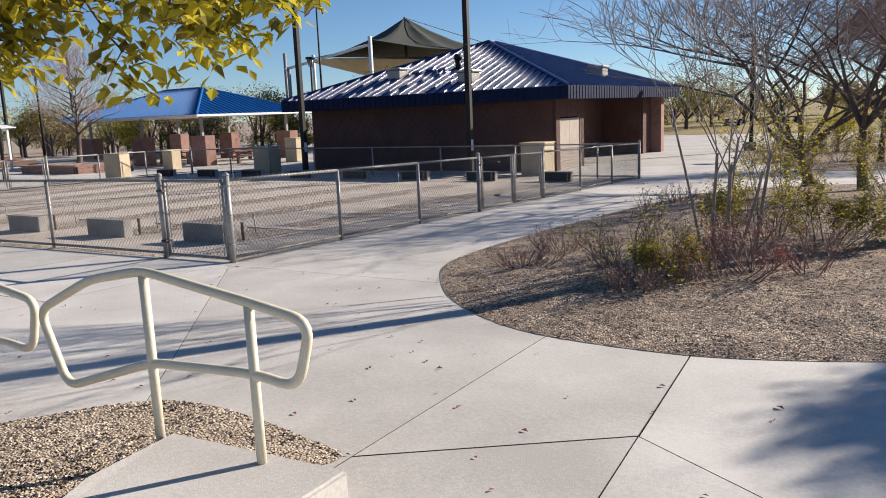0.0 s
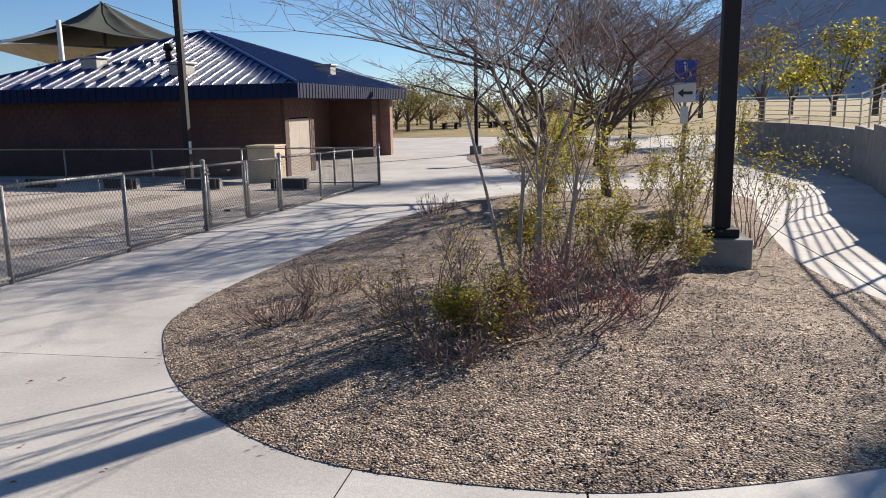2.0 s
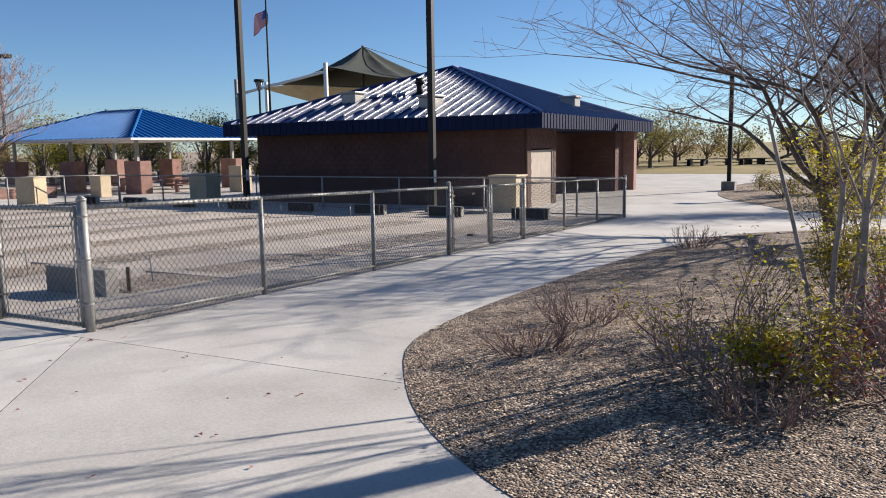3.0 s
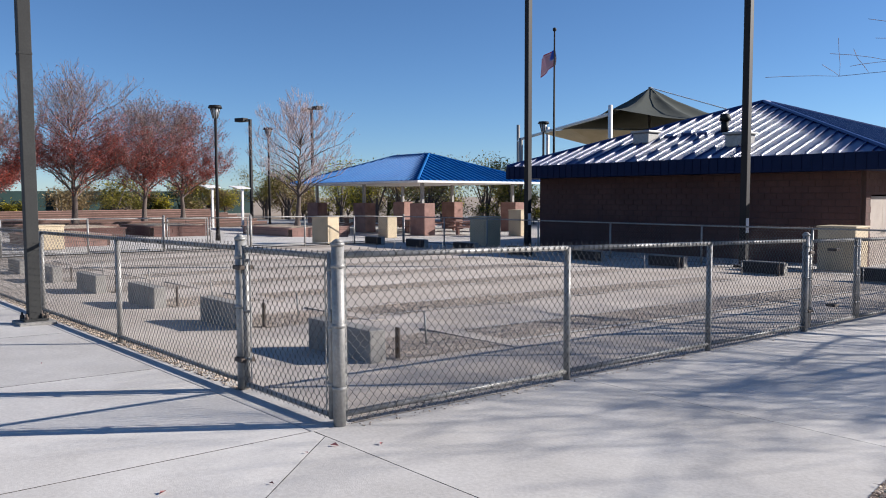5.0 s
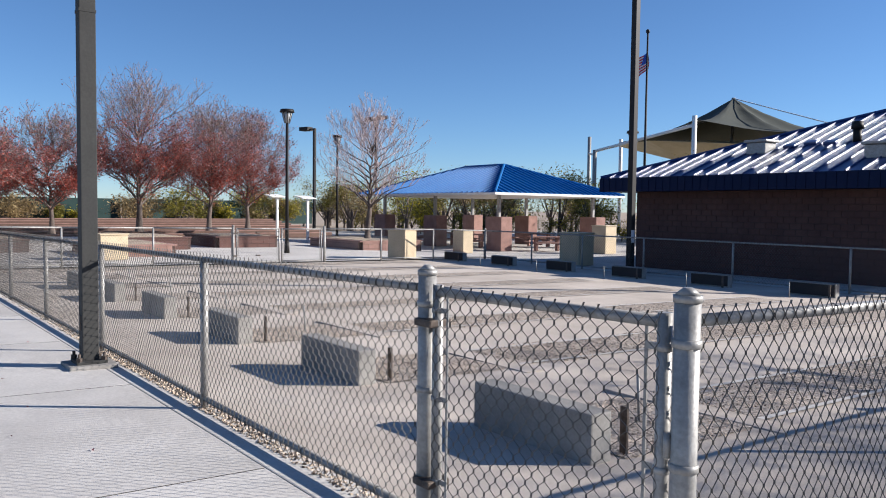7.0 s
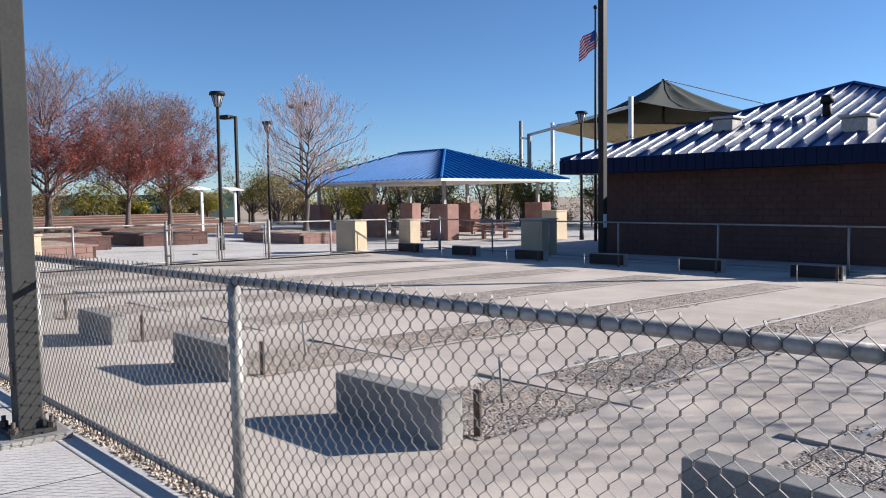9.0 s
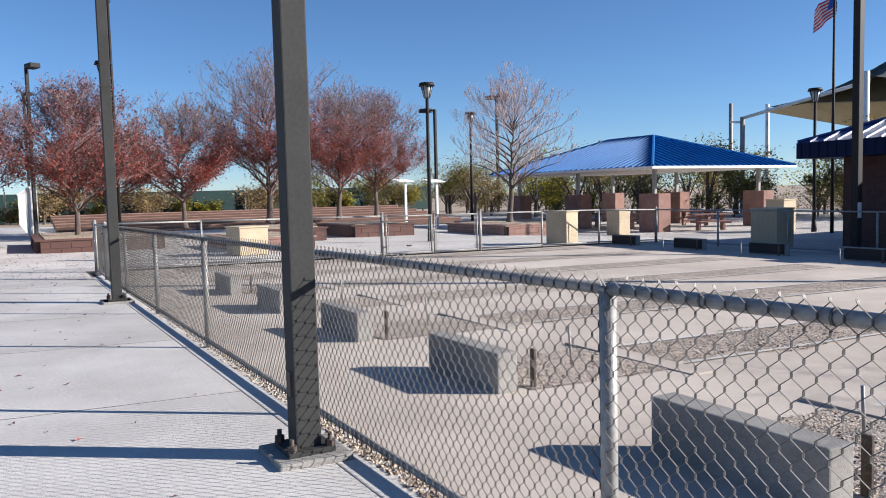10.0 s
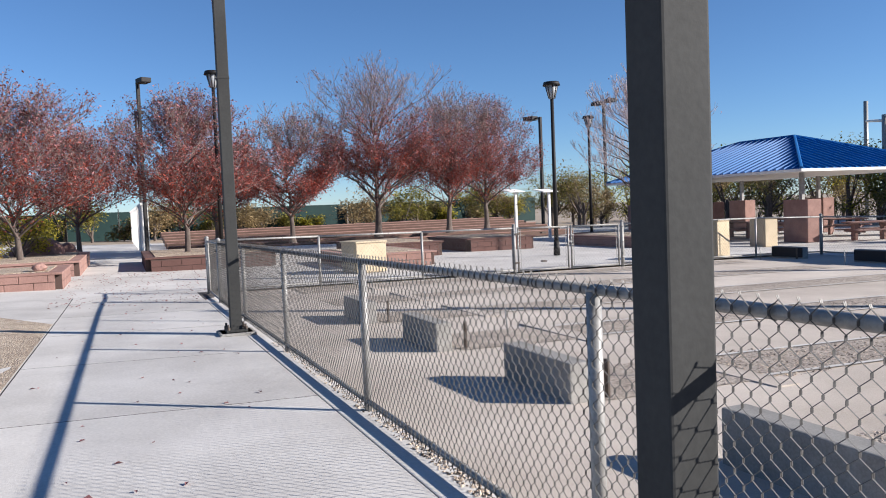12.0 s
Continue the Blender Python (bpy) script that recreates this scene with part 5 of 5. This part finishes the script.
for px, py in ((-44.5, 19.4), (-43.8, 21.2)):
    s = empty("shade_shelter", px, py, gz(px, py))
    tagged(s, "small white shelter with a slanted roof", "shelter", "white shelters")
    part("post", B((0.14, 0.14, 2.75), (0, 0, 1.37), 0, 0.01), M_WHITE, s)
    part("roof", B((1.2, 1.0, 0.06), (-0.35, 0, 2.75), 0, 0.01, 0, 8), M_WHITE, s)
for i in range(14):
    w = empty("screen_fence", -76 + 0.6 * (i % 2), -16 + i * 4.0, -0.4)
    tagged(w, "fence panel with dark green windscreen fabric", "fence", "windscreen fence")
    part("fabric", B((0.03, 3.9, 2.4), (0, 0, 1.35)), M_SCREEN, w)
    part("post", T((0, -2.0, 0), (0, -2.0, 2.8), 0.05, n=6), M_BRONZE, w)

# playground shade sails behind the building
sail = empty("shade_sail")
tagged(sail, "dark green peaked fabric shade sail on tall posts", "shade sail", "playground sails")
apex = Vector((-35.7, 56.2, 11.0))
rim = [Vector((-46.5, 55.0, 8.0)), Vector((-31.4, 44.8, 8.0)), Vector((-25.5, 50.5, 7.0)), Vector((-24.5, 60.0, 7.0)), Vector((-38.0, 66.0, 7.6))]
verts, faces = [tuple(apex)], []
RN = 9
for i, a in enumerate(rim):
    b = rim[(i + 1) % len(rim)]
    for s in range(RN):
        t = s / RN
        e = a.lerp(b, t)
        pull = math.sin(math.pi * t) * 0.18
        e = e.lerp(Vector((apex.x, apex.y, e.z)), pull)
        for k in range(1, 6):
            f = k / 5
            p = apex.lerp(e, f)
            p.z = apex.z + (e.z - apex.z) * (1 - (1 - f) ** 1.8)
            verts.append(tuple(p))
n = RN * len(rim)
for i in range(n):
    j = (i + 1) % n
    faces.append((0, 1 + i * 5, 1 + j * 5))
    for k in range(4):
        faces.append((1 + i * 5 + k, 1 + i * 5 + k + 1, 1 + j * 5 + k + 1, 1 + j * 5 + k))
quad_mesh("canopy", verts, faces, M_SAIL, sail, smooth=True)
part("mast", T((-35.7, 56.2, -0.6), (-35.7, 56.2, 11.05), 0.15, n=12), M_GALV, sail)
for p in rim:
    part("mast", T((p.x, p.y, -0.6), tuple(p + Vector((0, 0, 0.25))), 0.17, n=10), M_WHITE, sail)
part("cable", T(tuple(apex), (-22.0, 52.0, 6.6), 0.045, n=6), M_WHITE, sail)
sail2 = empty("shade_sail")
tagged(sail2, "tan fabric shade sail on white steel posts", "shade sail", "playground sails")
verts = [(-45.5, 53.0, 7.5), (-37.0, 47.0, 7.0), (-27.5, 50.5, 6.3), (-36.5, 51.5, 5.4), (-27.5, 55.0, 6.8), (-41.0, 57.0, 7.0)]
quad_mesh("canopy", verts, [(0, 3, 1), (1, 3, 2), (0, 1, 5), (1, 2, 4), (1, 4, 5)], M_SAILTAN, sail2)
for p in ((-49.4, 53.9, 8.6), (-41.8, 46.2, 6.5), (-27.5, 50.5, 6.5)):
    part("mast", T((p[0], p[1], -0.6), p, 0.17, n=10), M_GALV, sail2)
part("beam", T((-41.8, 46.2, 6.4), (-31.4, 44.8, 7.6), 0.12, n=8), M_WHITE, sail2)
part("beam", T((-49.4, 53.9, 7.0), (-41.8, 46.2, 6.1), 0.10, n=8), M_WHITE, sail2)


def boulder(x, y, z, w, seed, label):
    rng = random.Random(seed)
    bm = bmesh.new()
    bmesh.ops.create_icosphere(bm, subdivisions=3, radius=w / 2)
    o = Vector((rng.uniform(0, 50), rng.uniform(0, 50), 0))
    for v in bm.verts:
        v.co *= 1 + 0.35 * noise.noise(v.co * 2.2 / w + o) + 0.12 * noise.noise(v.co * 6 / w + o)
        v.co.z *= 0.72
    b = mesh_object("boulder", bm, M_PINK)
    b.matrix_basis = pose(x, y, z + w * 0.22, 0, 0, rng.uniform(0, 360))
    return tagged(b, label, "boulder", "planter boulders")


boulder(-35.4, -4.4, -0.1, 1.7, 1, "large pinkish sandstone boulder in the planter bed")
boulder(-37.2, -3.7, -0.1, 1.2, 2, "pinkish sandstone boulder in the planter bed")
boulder(-34.3, -5.8, -0.1, 1.0, 3, "pinkish sandstone boulder in the planter bed")
boulder(-25.3, -3.5, gz(-25, -3) + 0.42, 0.35, 4, "small dark rock on the planter wall")

# ---- ramp with retaining wall and railing on the east side ----
WALL = [(11.4, 5.0), (11.8, 9.0), (12.5, 13.0), (13.4, 17.0), (14.1, 21.0), (14.3, 25.0), (13.8, 29.0), (12.6, 33.0)]
rw = empty("retaining_wall")
tagged(rw, "curved grey concrete retaining wall of the ramp", "wall", kind="structure")
for (p, q) in zip(WALL, WALL[1:]):
    mx, my = (p[0] + q[0]) / 2 + 0.15, (p[1] + q[1]) / 2
    L = math.hypot(q[0] - p[0], q[1] - p[1])
    zb = gz(mx, my)
    part("wall_panel", B((L + 0.02, 0.25, 1.55), (mx, my, zb + 0.75), math.degrees(math.atan2(q[1] - p[1], q[0] - p[0])), 0.01), M_CONC_GREY, rw)
rail = empty("ramp_railing")
tagged(rail, "pale painted steel railing with level bars on the ramp wall", "railing")
for p, q in zip(WALL, WALL[1:]):
    zp, zq = gz(*p) + 1.52, gz(*q) + 1.52
    for t in (0.0, 0.5):
        x, y, z = p[0] + (q[0] - p[0]) * t + 0.15, p[1] + (q[1] - p[1]) * t, zp + (zq - zp) * t
        part("baluster", T((x, y, z), (x, y, z + 1.07), 0.028, n=8), M_CREAM, rail)
    for k in range(6):
        r = 0.024 if k == 5 else 0.014
        part("bar", T((p[0] + 0.15, p[1], zp + 0.15 + k * 0.18), (q[0] + 0.15, q[1], zq + 0.15 + k * 0.18), r, n=8), M_CREAM, rail)
verts, faces = [], []
for i, (x, y) in enumerate(WALL):
    z = gz(x, y) + 1.46
    verts += [(x + 0.28, y, z), (x + 3.0, y + 0.3, z + 0.25), (x + 40, y + 8, z - 0.4)]
for i in range(len(WALL) - 1):
    for k in range(2):
        a = 3 * i + k
        faces.append((a, a + 1, a + 4, a + 3))
tagged(quad_mesh("ground_terrace", verts, faces, M_DRY), "raised dry grass terrace behind the ramp wall", "ground", kind="structure")

sg = empty("sign_post", 8.16, 11.6, island_h(8.16, 11.6))
tagged(sg, "blue and white accessible route sign on a steel post with arrow", "sign")
part("post", B((0.05, 0.05, 2.85), (0, 0, 1.38), 0, 0.005), M_GALV, sg)
plate = part("blue_plate", B((0.42, 0.015, 0.44), (0, -0.036, 2.60), 0, 0.004), M_SIGNBLUE, sg, "blue plate with white wheelchair symbol")
bm = bmesh.new()
for i in range(14):
    a0, a1 = -2.4 + i * 0.27, -2.4 + (i + 1) * 0.27
    tube(bm, (0.095 * math.cos(a0), -0.05, 2.545 + 0.095 * math.sin(a0)), (0.095 * math.cos(a1), -0.05, 2.545 + 0.095 * math.sin(a1)), 0.012, n=5)
for a, b, r in (((-0.02, 2.72), (0.0, 2.60), 0.018), ((0.0, 2.60), (0.075, 2.60), 0.015), ((0.075, 2.60), (0.11, 2.50), 0.015)):
    tube(bm, (a[0], -0.05, a[1]), (b[0], -0.05, b[1]), r, n=6)
bmesh.ops.create_uvsphere(bm, u_segments=8, v_segments=6, radius=0.025, matrix=Matrix.Translation((-0.026, -0.05, 2.765)))
part("symbol", bm, M_SIGNWHITE, plate)
plate = part("white_plate", B((0.42, 0.015, 0.38), (0, -0.036, 2.17), 0, 0.004), M_SIGNWHITE, sg, "white plate with dark arrow")
bm = B((0.20, 0.012, 0.06), (0.05, -0.048, 2.17))
vs = [bm.verts.new(v) for v in ((-0.15, -0.050, 2.17), (-0.03, -0.050, 2.26), (-0.03, -0.050, 2.08))]
bm.faces.new(vs)
part("arrow", bm, M_BLACK, plate)
part("small_plate", B((0.16, 0.015, 0.36), (0, -0.036, 1.72), 0, 0.004), M_SIGNWHITE, sg)

# ---- distance ----
verts, faces = [], []
random.seed(5)
NX, NY = 60, 14
for j in range(NY + 1):
    for i in range(NX + 1):
        u, v = i / NX, j / NY
        x, y = 10 + u * 620, 480 + v * 420 - u * 200
        ridge = max(0.0, math.sin(math.pi * clamp(u * 1.05, 0, 1))) ** 0.7 * math.sin(math.pi * v) ** 0.8
        z = -2 + 150 * ridge * (0.75 + 0.35 * noise.noise((u * 5, v * 4, 1))) + 12 * noise.noise((u * 17, v * 13, 4)) * ridge
        verts.append((x, y, z))
for j in range(NY):
    for i in range(NX):
        a = j * (NX + 1) + i
        faces.append((a, a + 1, a + NX + 2, a + NX + 1))
tagged(quad_mesh("backdrop_mountain", verts, faces, M_ROCK, smooth=True), "rocky hill with distance haze in its pale colour", "mountain", kind="structure")


def clump(x, y, z, seed, w, h, leafs, mats, label, size=0.3, name="tree", trunk=True):
    """A distant tree or bush: trunk, a few limbs and a ragged crown of leaf tufts."""
    rng = random.Random(seed)
    c = empty(name, x, y, z)
    tagged(c, label, "tree" if name == "tree" else "bush", "far greenery")
    tubes = []
    blobs = []
    for i in range(7):
        a = rng.uniform(0, 6.283)
        p = Vector((math.cos(a) * w * rng.uniform(0.05, 0.36), math.sin(a) * w * rng.uniform(0.05, 0.36), h * rng.uniform(0.35, 0.86)))
        blobs.append((p, w * rng.uniform(0.12, 0.26)))
        tubes.append((Vector((0, 0, h * 0.15)), p, 0.05 * h / 4, 0.02, 5))
    tubes.append((Vector((0, 0, -0.1)), Vector((0, 0, h * 0.35)), 0.035 * h, 0.02 * h, 7))
    tubes_mesh("trunk", tubes, M_BARK, c)
    spots = []
    for _ in range(leafs):
        p, r = rng.choice(blobs)
        spots.append(p + Vector((clamp(rng.gauss(0, r * 0.55), -r, r), clamp(rng.gauss(0, r * 0.55), -r, r), clamp(rng.gauss(0, r * 0.45), -r * 0.8, r * 0.8))))
    leaves_mesh("crown", rng, [s for s in spots if s.z > 0.02 * h], size, list(mats), c)
    return c


rng = random.Random(77)
FARM = ((M_LEAFFAR, M_LEAFGRN), (M_LEAFTAN, M_LEAFFAR), (M_LEAFYEL, M_LEAFFAR), (M_LEAFTAN, M_LEAFTAN))
for i in range(44):
    t = i / 43
    x = -78 + t * 62
    y = 27 + t * 22 + rng.uniform(-4, 6)
    h = rng.uniform(2.8, 6.0)
    m = FARM[rng.randrange(4)]
    clump(x, y, -0.6, 100 + i, h * rng.uniform(0.9, 1.4), h, 1500, m, "desert shrub with dull yellow-green foliage", 0.22, "bush" if h < 4 else "tree")
for i in range(30):
    t = i / 29
    h = rng.uniform(3.5, 6.5)
    clump(-84 + t * 74 + rng.uniform(-2, 2), 42 + t * 26 + rng.uniform(-4, 5), -0.6, 500 + i, h * rng.uniform(1.0, 1.5), h, 1100, FARM[rng.randrange(4)],
          "desert tree with dull yellow-green foliage", 0.26)
for i in range(24):
    t = i / 23
    x = -72 + rng.uniform(-4, 4)
    y = -22 + t * 52
    h = rng.uniform(2.0, 4.4)
    clump(x, y, -0.5, 200 + i, h * 1.4, h, 1400, FARM[rng.randrange(4)], "desert bush with dull yellow-green foliage beyond the terraces", 0.26, "bush" if h < 3.6 else "tree")
for i, (x, y, h, m) in enumerate(((16, 46, 6, 2), (19, 42, 5.5, 2), (23, 48, 6.5, 0), (14, 60, 6, 2), (27, 40, 6, 2), (30, 52, 7, 0), (11, 72, 6, 1), (2, 78, 6, 3), (-8, 74, 7, 1), (-14, 80, 6, 0), (22, 66, 6, 2),
                                  (-2, 95, 6, 0), (8, 100, 6, 1), (-24, 88, 7, 0), (34, 64, 7, 2), (-12, 58, 5.0, 1))):
    clump(x, y, -0.6 + (1.2 if x > 13 else 0.2), 300 + i, h * 0.9, h if x > 13 else h * 0.62, 1700, FARM[m], "autumn tree with yellow-green foliage on the grass", 0.28)
for i, (x, y, w, h) in enumerate(((-34.2, -5.0, 2.4, 1.7), (-37, -6.5, 3, 2.0), (-41, -5.0, 2.4, 1.8))):
    clump(x, y, -0.1, 400 + i, w, h, 1400, (M_LEAFYEL, M_LEAFGRN), "rounded yellow-green shrub by the planter", 0.12, "bush")
for i, (x, y, w, h) in enumerate(((3.2, 27.0, 1.6, 0.8), (5.6, 26.4, 1.4, 0.7), (1.6, 33.5, 1.8, 0.9), (5.4, 33.0, 1.8, 1.0), (7.6, 31.0, 1.5, 0.8))):
    clump(x, y, far_h(x, y), 470 + i, w, h, 900, (M_LEAFGRN, M_LEAFTAN), "low dull green shrub on the far gravel", 0.09, "bush")
for i in range(30):
    h = rng.uniform(1.3, 2.7)
    clump(-64 + i * 1.55 + rng.uniform(-0.8, 0.8), 36.5 + i * 0.22 + rng.uniform(-1.5, 2.0), -0.62, 520 + i, h * 1.7, h, 900, FARM[(0, 2, 1)[i % 3]], "low yellow-green desert bush behind the pavilion", 0.16, "bush")
for i in range(12):
    clump(-22 + i * 3.1 + rng.uniform(-1, 1), 86 + rng.uniform(-4, 9), -0.3, 480 + i, rng.uniform(4, 7), rng.uniform(2.6, 5.0), 1100, FARM[i % 2], "dark green tree at the far edge of the grass", 0.3)
clump(4.3, 31.6, -0.6, 450, 3.4, 2.3, 3200, (M_LEAFYEL, M_LEAFYEL), "rounded bright yellow-green bush on the far gravel", 0.11, "bush")
for i, (x, y) in enumerate(((-8.2, 70.0), (-5.2, 72.0), (-3.6, 73.5))):
    p = empty("picnic_table", x, y, gz(x, y), i * 15)
    tagged(p, "dark picnic table at the edge of the grass", "picnic table", "grass tables")
    part("tabletop", B((1.9, 0.75, 0.07), (0, 0, 0.76), 0, 0.01), M_BRONZE, p)
    for s in (-1, 1):
        part("bench", B((1.9, 0.28, 0.06), (0, s * 0.7, 0.45), 0, 0.01), M_BRONZE, p)
        part("leg", B((0.3, 1.2, 0.7), (s * 0.6, 0, 0.36), 0, 0.01), M_BRONZE, p)

# slabs of the footpath last
for piece in west + south + east:
    slab(piece)

# dead leaves and twigs on the paving
rng = random.Random(9)
spots, verts, faces = [], [], []
for i in range(1100):
    if i < 120:
        x, y = rng.uniform(0.3, 7.5), rng.uniform(-6, 0)
    elif i < 200:
        x, y = rng.uniform(-20, -3), rng.uniform(-2.5, -0.4)
    else:
        x, y = rng.uniform(-30, -20), rng.uniform(-3, 1.5)
    if corner_in(x, y) or island_in(x, y):
        continue
    z = gz(x, y) + 0.006
    a, s = rng.uniform(0, 6.283), rng.uniform(0.012, 0.03)
    c, d = math.cos(a) * s, math.sin(a) * s
    k = len(verts)
    verts += [(x - c, y - d, z), (x + d * 0.5, y - c * 0.5, z + s * 0.5), (x + c, y + d, z), (x - d * 0.5, y + c * 0.5, z + s * 0.3)]
    faces += [(k, k + 1, k + 2), (k, k + 2, k + 3)]
tagged(quad_mesh("fallen_leaves", verts, faces, M_LEAFPINK), "scattered dry pinkish brown leaves on the paving", "leaves", kind="stuff")

# dry litter and twigs on the gravel island
rng = random.Random(19)
verts, faces = [], []
made = 0
while made < 7000:
    x, y = rng.uniform(2.6, 9.8), rng.uniform(-1.9, 9)
    near = math.exp(-((x - 5.9) ** 2 + (y - 2.0) ** 2) / 5.0) + 0.28
    if rng.random() > near or not island_in(x, y):
        continue
    made += 1
    z = island_h(x, y) + 0.004
    a = rng.uniform(0, 6.283)
    long = rng.random() < 0.22
    s = rng.uniform(0.02, 0.08) if long else rng.uniform(0.006, 0.016)
    w = 0.0022 / s if long else 0.55
    c, d = math.cos(a) * s, math.sin(a) * s
    k = len(verts)
    verts += [(x - c, y - d, z), (x + d * w, y - c * w, z + 0.007), (x + c, y + d, z + rng.uniform(0, 0.012)), (x - d * w, y + c * w, z + 0.006)]
    faces += [(k, k + 1, k + 2), (k, k + 2, k + 3)]
tagged(quad_mesh("leaf_litter", verts, faces, M_LITTER), "dry brown leaf and twig litter on the gravel island", "litter", kind="stuff")
